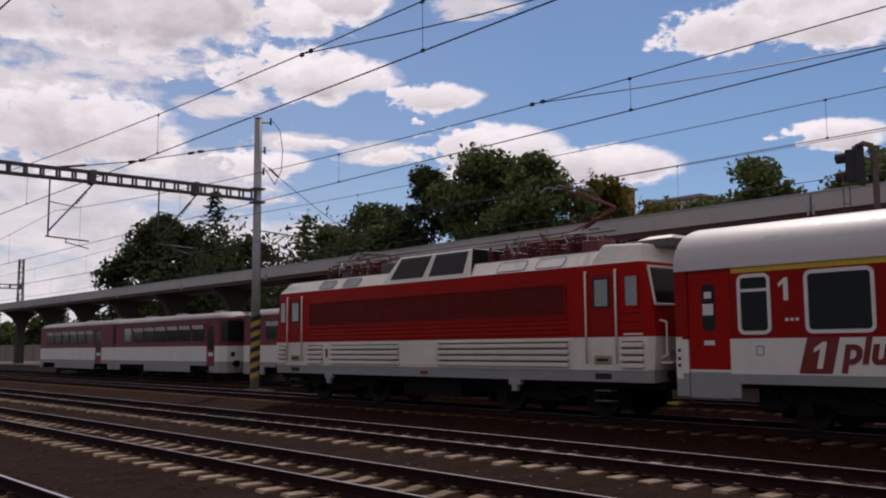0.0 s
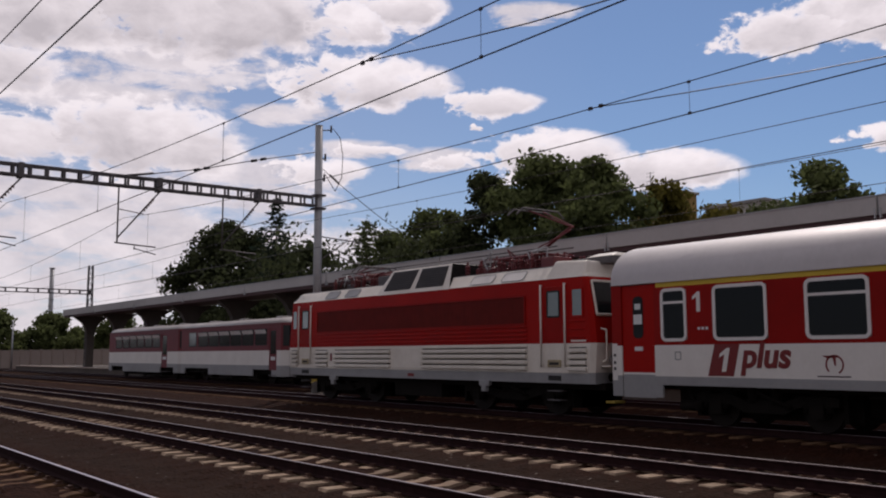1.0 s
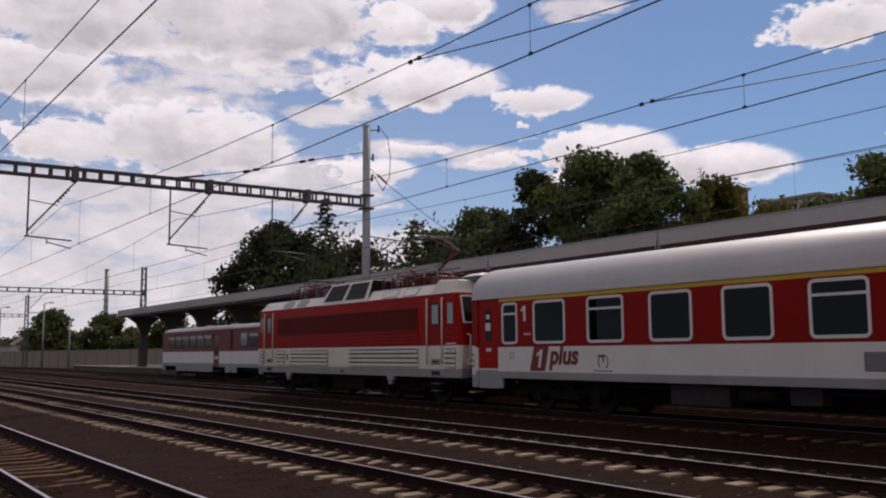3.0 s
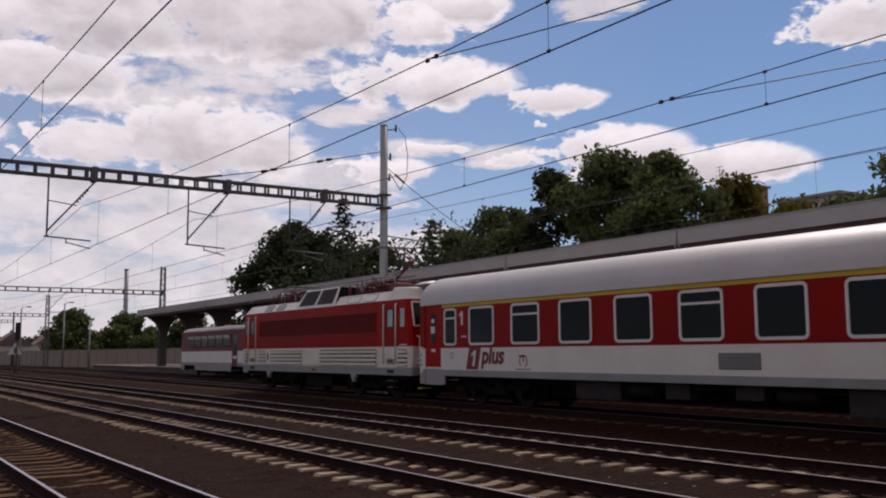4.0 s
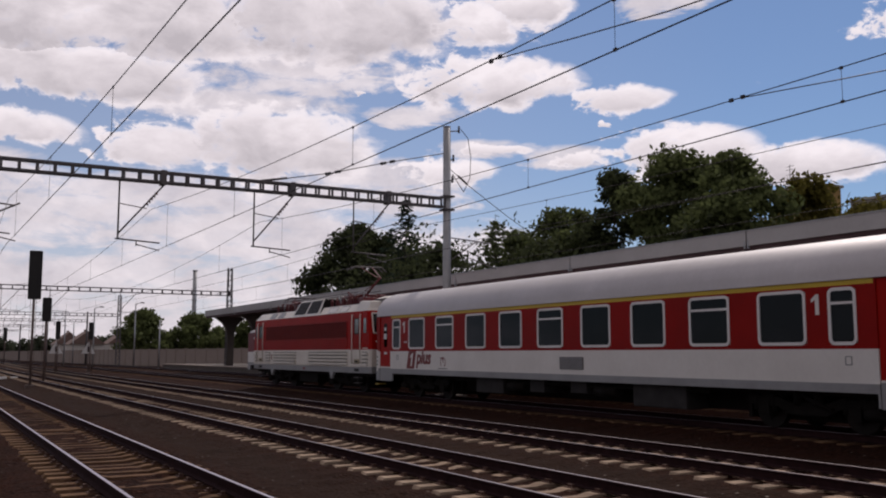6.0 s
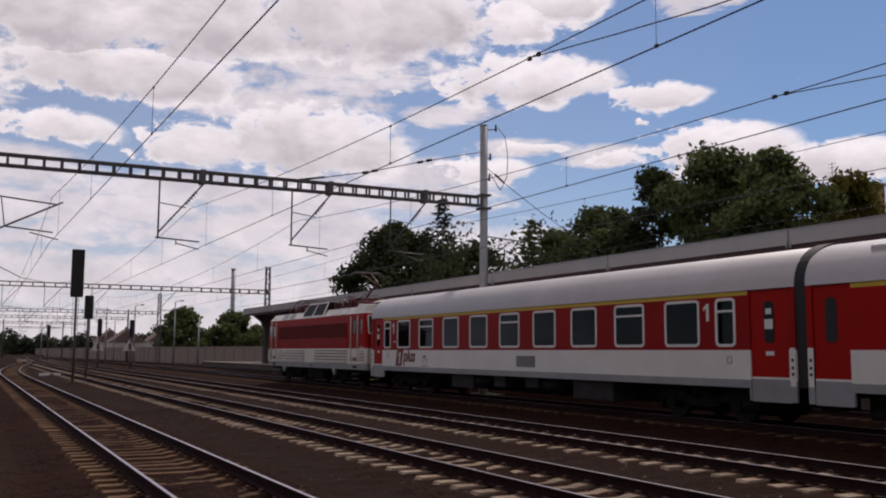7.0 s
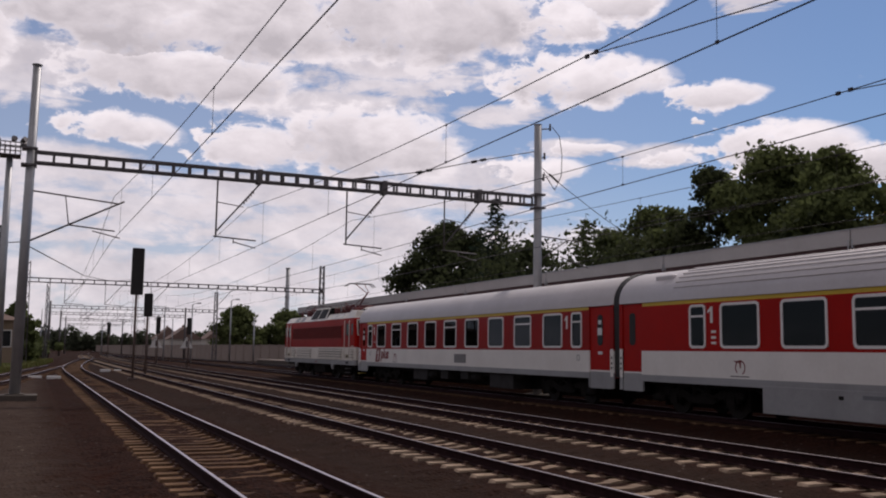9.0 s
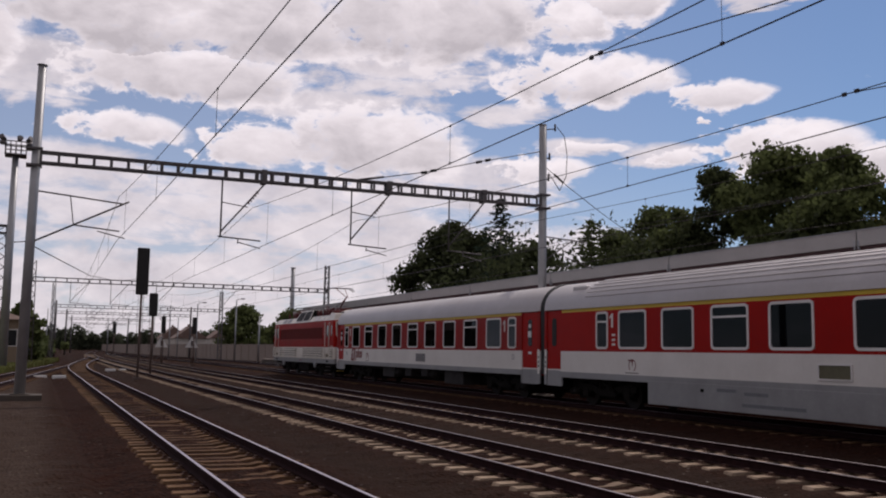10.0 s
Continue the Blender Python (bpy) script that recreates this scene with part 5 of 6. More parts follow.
        for d in (-0.2, 0.2):
            pts = [(-0.95, head[1] + d, head[2] - 0.18), (-0.7, head[1] + d, head[2] + 0.02), (0.7, head[1] + d, head[2] + 0.02), (0.95, head[1] + d, head[2] - 0.18)]
            for a, b in zip(pts, pts[1:]):
                tube(bm, a, b, 0.028, n=6)
        for x in (-0.35, 0.35):
            tube(bm, (x, head[1] - 0.2, head[2]), (x, head[1] + 0.2, head[2]), 0.02, n=6)
        part("collector_head", bm, M_DARKSTEEL, pf, "dark collector head")
    # running gear
    bm = bmesh.new()
    box(bm, -1.15, 1.15, 0.7, 17.3, 0.72, 0.9)
    box(bm, -1.2, 1.0, 7.6, 10.2, 0.32, 0.75)
    part("underframe", bm, M_UNDER, lo, "black underframe with equipment boxes")
    for y in (4.4, 13.6):
        bogie(lo, y, 3.2, 0.6)
    for y in (5.2, 13.9):
        bm = bmesh.new()
        box(bm, -W - 0.02, -W + 0.12, y - 0.22, y + 0.22, 0.74, 0.9)
        box(bm, -W - 0.03, -W + 0.1, y - 0.1, y + 0.1, 0.58, 0.76)
        part("jacking_bracket", bm, M_GREY, lo, "grey jacking bracket", 0.02)
    boxpart("step_plate", (-1.3, -0.9, 0.25, 0.55, 0.42, 0.47), M_HAZARD_Y, lo, "yellow step plate")
    return lo


M_STEP = mat("step_cream", (0.36, 0.30, 0.19), 0.6, 0, 0.25, 3)
# grey base colour stands in for sky mirrored in the glass
M_PANE = mat("sky_grey_pane", (0.20, 0.24, 0.26), 0.12, 0.3, 0.12, 1.5, spec=0.9)


# ---- the standing railcars ----
def railcar(y0, y1, wins, doors, wheels, small=()):
    """A light four-wheel railcar standing between y0 and y1 on the far track; wins, doors and wheels along the line."""
    L = y1 - y0
    c = thing("railcar", "small red and white railcar standing at the platform", "railcar", pose(TRACKS["E"], y0, 0), group="standing railcars")
    W = 1.5
    wins, doors, wheels, small = [[(a - y0, b - y0) for a, b in q] for q in (wins, doors, wheels, small)]
    openings = [(a, b, 2.20, 3.12) for a, b in wins + small]
    ycuts = sorted({0.0, L, *[v for h in openings for v in h[:2]], *[v for d in doors + wheels for v in d]})
    holes = openings + [(a, b, 0.8, 3.16) for a, b in doors] + [(a, b, 0.4, 0.82) for a, b in wheels]
    zc = [0.45, 0.8, 0.82, 1.06, 1.90, 2.20, 3.12, 3.16, 3.42]
    bm = bmesh.new()
    for s in (-1, 1):
        a, b = s * W, s * (W - 0.06)
        wall_panel(bm, min(a, b), max(a, b), ycuts, zc, holes, lambda y, z: 2 if z < 1.06 else 1 if z < 1.90 else 0)
    for e in (0, 1):
        ya, yb = (0.0, -0.55) if e == 0 else (L, L + 0.3)
        for z0, z1, mi in ((0.45, 1.06, 2), (1.06, 1.90, 1), (1.90, 3.42, 0)):
            loft(bm, [[(-W, ya, z), (-W * 0.80, yb * 0.8 + ya * 0.2, z), (-W * 0.5, yb, z), (W * 0.5, yb, z), (W * 0.80, yb * 0.8 + ya * 0.2, z), (W, ya, z)] for z in (z0, z1)], mi, True)
    weld(bm)
    part("body", bm, [M_DMURED, M_WHITE, M_GREY], c, "faded red and white bodyside")
    bm = bmesh.new()
    rows = [roof_ring(-0.52, W * 0.62, 3.40, 3.58), roof_ring(0.3, W + 0.03, 3.40, 3.80), roof_ring(L - 0.4, W + 0.03, 3.40, 3.80), roof_ring(L + 0.28, W * 0.7, 3.40, 3.58)]
    loft(bm, rows, 0, False, smooth=True)
    for r in (rows[0], rows[-1]):
        bm.faces.new([bm.verts.new(p) for p in r])
    part("roof", bm, M_CARROOF, c, "weathered grey rounded roof")
    bm = bmesh.new()
    for s in (-1, 1):
        box(bm, s * W - 0.045, s * W + 0.045, 0.1, L - 0.1, 3.36, 3.42)
    part("rain_gutter", bm, M_DMURED, c)
    for k, (a, b) in enumerate(wins + small):
        bm = bmesh.new()
        ring_frame(bm, -W - 0.012, -W + 0.03, a + 0.02, b - 0.02, 2.18, 3.14, 0.06, 0.1)
        f = part("window_frame", bm, M_BLACK, c)
        boxpart("pane", (-W - 0.002, -W + 0.004, a + 0.06, b - 0.06, 2.22, 3.08), M_PANE if k >= len(wins) else M_PANE_DARK, f)
        if k < len(wins):
            bm = bmesh.new()
            loft(bm, [[(-W - 0.006, y, 2.86), (-W - 0.022, y, 2.86), (-W - 0.10, y, 3.08), (-W - 0.084, y, 3.08)] for y in (a + 0.1, b - 0.1)], 0, True)
            part("hopper_vent", bm, M_FRAME, f, "tilted bright hopper window")
    for a, b in doors:
        boxpart("door", (-W + 0.03, -W + 0.06, a, b, 0.8, 3.16), M_DMURED, c, "recessed dark red folding door")
        boxpart("door_window", (-W + 0.02, -W + 0.03, a + 0.15, b - 0.15, 1.7, 3.0), M_PANE_DARK, c)
        boxpart("door_sign", (-W + 0.015, -W + 0.02, a + 0.2, b - 0.2, 1.35, 1.55), M_PAPER, c)
        boxpart("step", (-W - 0.02, -W + 0.3, a, b, 0.5, 0.54), M_DARKSTEEL, c)
    # wrap-round windscreens, lamps and buffers
    for yb, ya, s in ((-0.55, 0.0, -1), (L + 0.3, L, 1)):
        bm = bmesh.new()
        pts = [(-W * 0.95, ya + (yb - ya) * 0.2), (-W * 0.80, yb * 0.8 + ya * 0.2), (-W * 0.5, yb), (W * 0.5, yb), (W * 0.80, yb * 0.8 + ya * 0.2), (W * 0.95, ya + (yb - ya) * 0.2)]
        loft(bm, [[(x * 1.012, y + s * 0.02, z) for x, y in pts] for z in (2.14, 3.28)], 0, True)
        part("windscreen", bm, M_PANE_DARK, c, "dark wrap-round windscreen")
        for x in (-0.16, 0.16, -0.9, 0.9):
            bm = bmesh.new()
            y = yb if abs(x) < 0.5 else yb * 0.85 + ya * 0.15
            tube(bm, (x, y, 1.78 if abs(x) < 0.5 else 1.45), (x, y + s * 0.07, 1.78 if abs(x) < 0.5 else 1.45), 0.14, n=14)
            part("headlamp", bm, M_GALV if abs(x) < 0.5 else M_BLACK, c)
        for x in (-0.87, 0.87):
            bm = bmesh.new()
            tube(bm, (x, yb * 0.8 + ya * 0.2, 0.95), (x, yb + s * 0.3, 0.95), 0.08, n=10)
            tube(bm, (x, yb + s * 0.3, 0.95), (x, yb + s * 0.34, 0.95), 0.19, n=14)
            part("buffer", bm, M_UNDER, c)
    bm = bmesh.new()
    box(bm, -1.2, 1.2, 0.3, L - 0.3, 0.55, 0.9)
    for a, b in ((3.2, 4.4), (6.5, 8.5), (9.6, 10.4)):
        box(bm, -1.35, 1.0, a, b, 0.25, 0.6)
    part("underframe", bm, M_UNDER, c, "dark underframe")
    for a, b in wheels:
        wheelset(c, (a + b) / 2, 0.42)
    for y in (2.2, L * 0.5, L - 2.6):
        boxpart("roof_vent", (-0.3, 0.3, y, y + 0.8, 3.76, 3.90), M_CARROOF, c, "", 0.04)
    bm = bmesh.new()
    tube(bm, (-0.5, L * 0.66, 3.7), (-0.5, L * 0.66, 4.15), 0.05, n=8)
    part("exhaust_pipe", bm, M_UNDER, c)
    return c


M_CARROOF = mat("weathered_roof", (0.34, 0.32, 0.32), 0.5, 0.1, 0.15, 0.8, 0, 30, (0.20, 0.18, 0.18), 0.5)
M_DMURED = mat("faded_red_paint", (0.165, 0.012, 0.020), 0.5, 0, 0.12, 0.9, 0, 30, (0.15, 0.02, 0.03), 0.5)
M_PANE_DARK = mat("dark_pane", (0.014, 0.015, 0.018), 0.15, 0, 0.2, 1.5, spec=0.3)


# ---- signals, lamps, fence, houses ----
def signal(x, y, z0, z1, w, label, lamps=5, aside=0.0, turn=0.0):
    s = thing("railway_signal", label, "railway signal", pose(x, y, 0, 0, 0, turn), group="signals along the line")
    bm = bmesh.new()
    if aside:
        polytube(bm, [(0, -aside, -0.3), (0, -aside, z1 - 0.3), (0, -aside * 0.85, z1 - 0.08), (0, -aside * 0.5, z1), (0, 0, z1 - 0.1)], 0.075, 10)
    else:
        tube(bm, (0, 0, -0.3), (0, 0, z0 + 0.2), 0.075, n=10)
    box(bm, -0.25, 0.25, -0.25 - aside, 0.25 - aside, -0.3, -0.1)
    part("post", bm, M_POST, s, "brownish steel post")
    bm = bmesh.new()
    plate(bm, 0, [(a, b) for a, b in rrect(-w / 2, w / 2, z0, z1, 0.08)], 0.05)
    back = part("backboard", bm, M_BLACK, s, "black signal backboard")
    back.matrix_basis = pose(0, -0.12, 0, 0, 0, -90)
    bm = bmesh.new()
    box(bm, -w * 0.32, w * 0.32, -0.1, 0.18, z0 + 0.1, z1 - 0.1)
    part("lamp_housing", bm, M_BLACK, s, "", 0.03)
    # hoods face along the line, away from the near end
    for k in range(lamps):
        z = z0 + (z1 - z0) * (k + 0.6) / (lamps + 0.2)
        bm = bmesh.new()
        tube(bm, (0, 0.18, z), (0, 0.42, z), 0.13, n=12, caps=False)
        tube(bm, (0, 0.17, z), (0, 0.20, z), 0.11, n=12)
        part("lamp_hood", bm, M_BLACK, s)
    bm = bmesh.new()
    for k in range(int(max(0, z0 - 0.4) / 0.3)):
        tube(bm, (-0.16, 0.22, 0.3 + 0.3 * k), (0.16, 0.22, 0.3 + 0.3 * k), 0.012, n=4)
    for x in (-0.16, 0.16):
        tube(bm, (x, 0.22, 0.0), (x, 0.22, z0 + 0.3), 0.014, n=4)
    part("ladder", bm, M_POST, s, "thin steel ladder")
    return s


M_POST = mat("post_brown", (0.12, 0.085, 0.075), 0.75, 0.1, 0.3, 5)
M_SIGN = mat("sign_white", (0.75, 0.75, 0.75), 0.6, 0, 0.05, 4)


def triangle_board(x, y, z):
    t = thing("triangle_board", "white triangular board with a dark mark on a post", "sign", pose(x, y, 0), group="triangle boards")
    bm = bmesh.new()
    tube(bm, (0, 0, -0.3), (0, 0, z + 0.1), 0.05, n=8)
    part("post", bm, M_POST, t)
    bm = bmesh.new()
    loft(bm, [[(-0.74, -0.08 + k, z), (0.74, -0.08 + k, z), (0, -0.08 + k, z + 1.35)] for k in (0, 0.03)], 0, True)
    part("board", bm, M_SIGN, t)
    boxpart("mark", (-0.09, 0.09, -0.1, -0.08, z + 0.16, z + 0.8), M_DARKMARK, t)


def flood_mast(x, y, top):
    f = thing("flood_light_mast", "tall grey steel flood light mast with a lamp platform", "light mast", pose(x, y, 0))
    bm = bmesh.new()
    tube(bm, (0, 0, -0.3), (0, 0, top - 1.0), 0.36, 0.24, n=12)
    part("pole", bm, M_GALV, f)
    bm = bmesh.new()
    for z in (top - 1.05, top - 0.45, top - 0.05):
        for a, b in (((-0.75, -0.75), (0.75, -0.75)), ((0.75, -0.75), (0.75, 0.75)), ((0.75, 0.75), (-0.75, 0.75)), ((-0.75, 0.75), (-0.75, -0.75))):
            tube(bm, (*a, z), (*b, z), 0.045, n=5)
    for i in range(-2, 3):
        for j in (-0.75, 0.75):
            tube(bm, (i * 0.375, j, top - 1.05), (i * 0.375, j, top), 0.03, n=5)
            tube(bm, (j, i * 0.375, top - 1.05), (j, i * 0.375, top), 0.03, n=5)
    box(bm, -0.75, 0.75, -0.75, 0.75, top - 1.12, top - 1.04)
    part("lamp_platform", bm, M_DARKSTEEL, f)
    for p in ((-0.75, -0.75), (0.75, -0.75), (0.75, 0.75), (-0.75, 0.75), (0.2, -0.8)):
        bm = bmesh.new()
        tube(bm, (p[0] * 1.05, p[1] * 1.05, top), (p[0] * 1.45, p[1] * 1.45, top + 0.18), 0.14, 0.24, n=10)
        part("flood_lamp", bm, M_DARKSTEEL, f)
    bm = bmesh.new()
    tube(bm, (0, 0, top * 0.55), (1.4, 0, top * 0.56), 0.04, n=6)
    box(bm, 1.1, 1.6, -0.15, 0.15, top * 0.55, top * 0.57)
    part("side_lamp", bm, M_DARKSTEEL, f)


def build_fence():
    f = thing("concrete_fence", "long brownish concrete panel fence beside the line", "fence", kind="structure")
    pts = [(39.5, 112), (31.2, 176), (25.6, 330), (26, 430)]
    panel = None
    for (xa, ya), (xb, yb) in zip(pts, pts[1:]):
        d = math.hypot(xb - xa, yb - ya)
        n = int(d / 4)
        ang = math.degrees(math.atan2(yb - ya, xb - xa))
        for i in range(n):
            t = i / n
            if panel is None:
                bm = bmesh.new()
                box(bm, 0.11, 3.95, -0.06, 0.06, -0.35, 2.35)
                box(bm, 0.1, 3.96, -0.09, 0.09, 2.35, 2.48)
                box(bm, -0.11, 0.11, -0.14, 0.14, -0.35, 2.55)
                panel = finish("fence_panel", bm, M_WALL)
            ob = new("fence_panel", panel)
            ob.parent = f
            ob.matrix_basis = pose(xa + (xb - xa) * t, ya + (yb - ya) * t, 0, 0, 0, ang)


def house(name, label, x0, x1, y0, y1, eave, ridge, wallm, roofm, hip=True, wins=()):
    h = thing(name, label, "house")
    bm = bmesh.new()
    box(bm, x0, x1, y0, y1, -0.35, eave)
    part("wall", bm, wallm, h, "plastered wall")
    o = 0.45
    bm = bmesh.new()
    if hip:
        k = min(x1 - x0, y1 - y0) / 2
        if x1 - x0 > y1 - y0:
            rg = [(x0 + k, (y0 + y1) / 2, ridge), (x1 - k, (y0 + y1) / 2, ridge)]
        else:
            rg = [((x0 + x1) / 2, y0 + k, ridge), ((x0 + x1) / 2, y1 - k, ridge)]
    else:
        rg = [((x0 + x1) / 2, y0 - o, ridge), ((x0 + x1) / 2, y1 + o, ridge)]
    c = [bm.verts.new(p) for p in ((x0 - o, y0 - o, eave), (x1 + o, y0 - o, eave), (x1 + o, y1 + o, eave), (x0 - o, y1 + o, eave))]
    r = [bm.verts.new(p) for p in rg]
    if hip and x1 - x0 > y1 - y0:
        for q in ((c[0], c[1], r[1], r[0]), (c[1], c[2], r[1]), (c[2], c[3], r[0], r[1]), (c[3], c[0], r[0])):
            bm.faces.new(q)
    else:
        for q in ((c[0], c[1], r[0]), (c[1], c[2], r[1], r[0]), (c[2], c[3], r[1]), (c[3], c[0], r[0], r[1])):
            bm.faces.new(q)
    bm.faces.new(c[::-1])
    part("roof", bm, roofm, h, "dark pitched roof")
    boxpart("chimney", ((x0 + x1) / 2 - 0.3, (x0 + x1) / 2 + 0.3, (y0 + y1) / 2 - 0.3, (y0 + y1) / 2 + 0.3, ridge - 0.8, ridge + 0.5), M_TILE, h)
    for a, b, z0, z1 in wins:
        w = boxpart("window", (a, b, y0 - 0.03, y0 + 0.02, z0, z1), M_FRAME, h)
        boxpart("pane", (a + 0.08, b - 0.08, y0 - 0.04, y0 - 0.03, z0 + 0.08, z1 - 0.08), M_PANE_DARK, w)
    return h


def block(label, x, y, wx, wy, z, material, rows, cols, face="y"):
    b = thing("apartment_block", label, "building", pose(x, y, 0, 0, 0, 0))
    bm = bmesh.new()
    box(bm, 0, wx, 0, wy, -0.35, z)
    part("wall", bm, material, b, "plastered facade")
    boxpart("roof", (-0.3, wx + 0.3, -0.3, wy + 0.3, z, z + 0.35), M_CONC, b, "flat roof edge")
    for i in range(rows):
        for j in range(cols):
            yy, zz = 1.2 + (wy - 2.0) * j / cols, z - 2.6 - 2.9 * i
            w = boxpart("window", (-0.05, 0.02, yy, yy + 1.8, zz, zz + 1.5), M_FRAME, b)
            boxpart("pane", (-0.06, -0.05, yy + 0.1, yy + 1.7, zz + 0.1, zz + 1.4), M_PANE_DARK, w)
    return b


# ---- trees ----
def leaf_cloud(centres, radii, n, size, rng, squash=0.8, shell=0.55):
    """Small leaf quads scattered in the outer parts of many clumps."""
    centres, radii = np.array(centres), np.array(radii)
    pick = rng.choice(len(centres), n, p=(radii ** 2) / (radii ** 2).sum())
    d = rng.normal(size=(n, 3))
    d /= np.linalg.norm(d, axis=1)[:, None]
    r = radii[pick] * (shell + (1.35 - shell) * rng.random(n) ** 0.8)
    p = centres[pick] + d * r[:, None] * np.array([1, 1, squash])
    nrm = d + rng.normal(size=(n, 3)) * 0.7
    nrm /= np.linalg.norm(nrm, axis=1)[:, None]
    a = np.cross(nrm, rng.normal(size=(n, 3)))
    a /= np.linalg.norm(a, axis=1)[:, None]
    b = np.cross(nrm, a)
    s = size * (0.55 + 0.9 * rng.random(n))[:, None]
    v = np.empty((n, 4, 3))
    v[:, 0], v[:, 1], v[:, 2], v[:, 3] = p - a * s, p + b * s * 0.6, p + a * s, p - b * s * 0.6
    return v.reshape(-1, 3)


def leaf_mesh(name, verts, material):
    n = len(verts) // 4
    me = bpy.data.meshes.new(name)
    me.from_pydata(verts.tolist(), [], np.arange(n * 4).reshape(n, 4).tolist())
    me.materials.append(material)
    return me


def broad_tree(x, y, h, r, seed, material, label, n=9000, size=0.3, low=0.25, clumps=90):
    """A tapered trunk, forked limbs, and a crown of leaf clumps with an uneven outline."""
    rng = np.random.default_rng(seed)
    t = thing("tree", label, "tree", pose(x, y, -0.3))
    bm = bmesh.new()
    tube(bm, (0, 0, 0), (0.15, 0.1, h * 0.35), 0.035 * h * 0.5, 0.022 * h * 0.5, n=9)
    cs, rs = [], []
    for i in range(clumps):
        u = rng.random()
        z = h * (low + (0.93 - low) * u)
        prof = math.sin(math.pi * min(1, 0.22 + 0.78 * u) ** 0.85) ** 0.6
        a = rng.random() * 2 * math.pi
        rr = r * prof * (0.15 + 0.85 * rng.random() ** 0.6)
        cs.append((rr * math.cos(a), rr * math.sin(a), z))
        rs.append(r * (0.10 + 0.15 * rng.random()) + 0.15)
    for c in cs[:14]:
        tube(bm, (0.1, 0.05, h * (0.2 + 0.2 * rng.random())), (c[0] * 0.8, c[1] * 0.8, c[2]), 0.012 * h * 0.5, 0.03, n=6)
    part("trunk", bm, M_BARK, t, "dark bark trunk and limbs")
    ob = new("crown", leaf_mesh("crown", leaf_cloud(cs, rs, n, size, rng, 0.7, 0.1), material))
    ob.parent = t
    ob["label"] = "uneven crown of small green leaves"
    return t


def spruce(x, y, h, r, seed, material, label, n=7000, size=0.3):
    rng = np.random.default_rng(seed)
    t = thing("spruce", label, "tree", pose(x, y, -0.3))
    bm = bmesh.new()
    tube(bm, (0, 0, 0), (0, 0, h), 0.22, 0.02, n=8)
    verts = []
    levels = int(h / 0.55)
    for i in range(levels):
        z = h * (0.12 + 0.86 * i / levels)
        rad = r * (1 - (z / h)) ** 0.8 * (0.75 + 0.45 * rng.random()) + 0.15
        k = max(5, int(11 * rad / r))
        for j in range(k):
            a = 2 * math.pi * (j + rng.random()) / k
            L = rad * (0.7 + 0.5 * rng.random())
            tip = np.array([math.cos(a) * L, math.sin(a) * L, z - 0.18 * L + 0.1 * L * rng.random()])
            root = np.array([0, 0, z + 0.1 * L])
            if i % 2 == 0:
                tube(bm, tuple(root), tuple(tip), 0.03, 0.01, n=4, caps=False)
            m = max(10, int(48 * L / r))
            tt = 0.15 + 0.9 * rng.random(m)
            p = root + (tip - root) * tt[:, None] + rng.normal(size=(m, 3)) * np.array([0.14, 0.14, 0.10]) * (0.5 + L * 0.3)
            d = (tip - root) / (np.linalg.norm(tip - root) + 1e-6) + rng.normal(size=(m, 3)) * 0.5
            d /= np.linalg.norm(d, axis=1)[:, None]
            side = np.cross(d, rng.normal(size=(m, 3)))
            side /= np.linalg.norm(side, axis=1)[:, None]
            s = size * (0.6 + 0.7 * rng.random(m))[:, None]
            v = np.stack([p - d * s, p + side * s * 0.35, p + d * s, p - side * s * 0.35], 1)
            verts.append(v.reshape(-1, 3))
    part("trunk", bm, M_BARK, t, "thin dark trunk and branches")
    ob = new("crown", leaf_mesh("crown", np.concatenate(verts), material))
    ob.parent = t
    ob["label"] = "drooping dark needle branches"
    return t


def far_wood(name, label, pts, material, seed, size=0.7):
    """Distant woods as one mass of leaf clumps along a line: x, y, height."""
    rng = np.random.default_rng(seed)
    cs, rs = [], []
    for (xa, ya, ha), (xb, yb, hb) in zip(pts, pts[1:]):
        k = max(2, int(math.hypot(xb - xa, yb - ya) / 3.0))
        for i in range(k):
            t = i / k
            h = (ha + (hb - ha) * t) * (0.72 + 0.45 * rng.random())
            for j in range(4):
                cs.append((xa + (xb - xa) * t + rng.normal() * 1.5, ya + (yb - ya) * t + rng.normal() * 2, h * (0.25 + 0.65 * j / 3)))
                rs.append(h * (0.20 + 0.12 * rng.random()))
    n = (170 if size < 0.3 else 60) * len(cs)
    ob = new(name, leaf_mesh(name, leaf_cloud(cs, rs, n, size, rng), material))
    tagged(ob, label, "trees", kind="stuff")


# ---- the place put together ----
build_platform()
build_canopy()
# unseen wall added behind the camera: blocks low sky, darkens window reflections
station = thing("wall_unseen", "unseen plain plastered wall added behind the camera", "wall", kind="structure")
boxpart("wall", (-14.0, -13.5, -70, 22, -0.35, 8.0), M_PLASTER, station)
boxpart("wall_cap", (-14.3, -13.0, -70.3, 22.3, 8.0, 8.3), M_CONC, station)
build_portal_near()
build_portal_far(100.0, -0.6, 29.1, 8.2, 10.0, 11.0)
lone = thing("catenary_mast", "tall plain grey mast far behind the fence", "catenary mast", pose(54.3, 215.0, 0))
_bm = bmesh.new()
tube(_bm, (0, 0, -0.3), (0, 0, 20.8), 0.55, 0.45, n=12)
for _z in (20.8, 14.0, 12.5):
    tube(_bm, (0, 0, _z - 0.2), (0, 0, _z), 0.6, 0.6, n=12)
part("mast", _bm, M_GALV, lone)
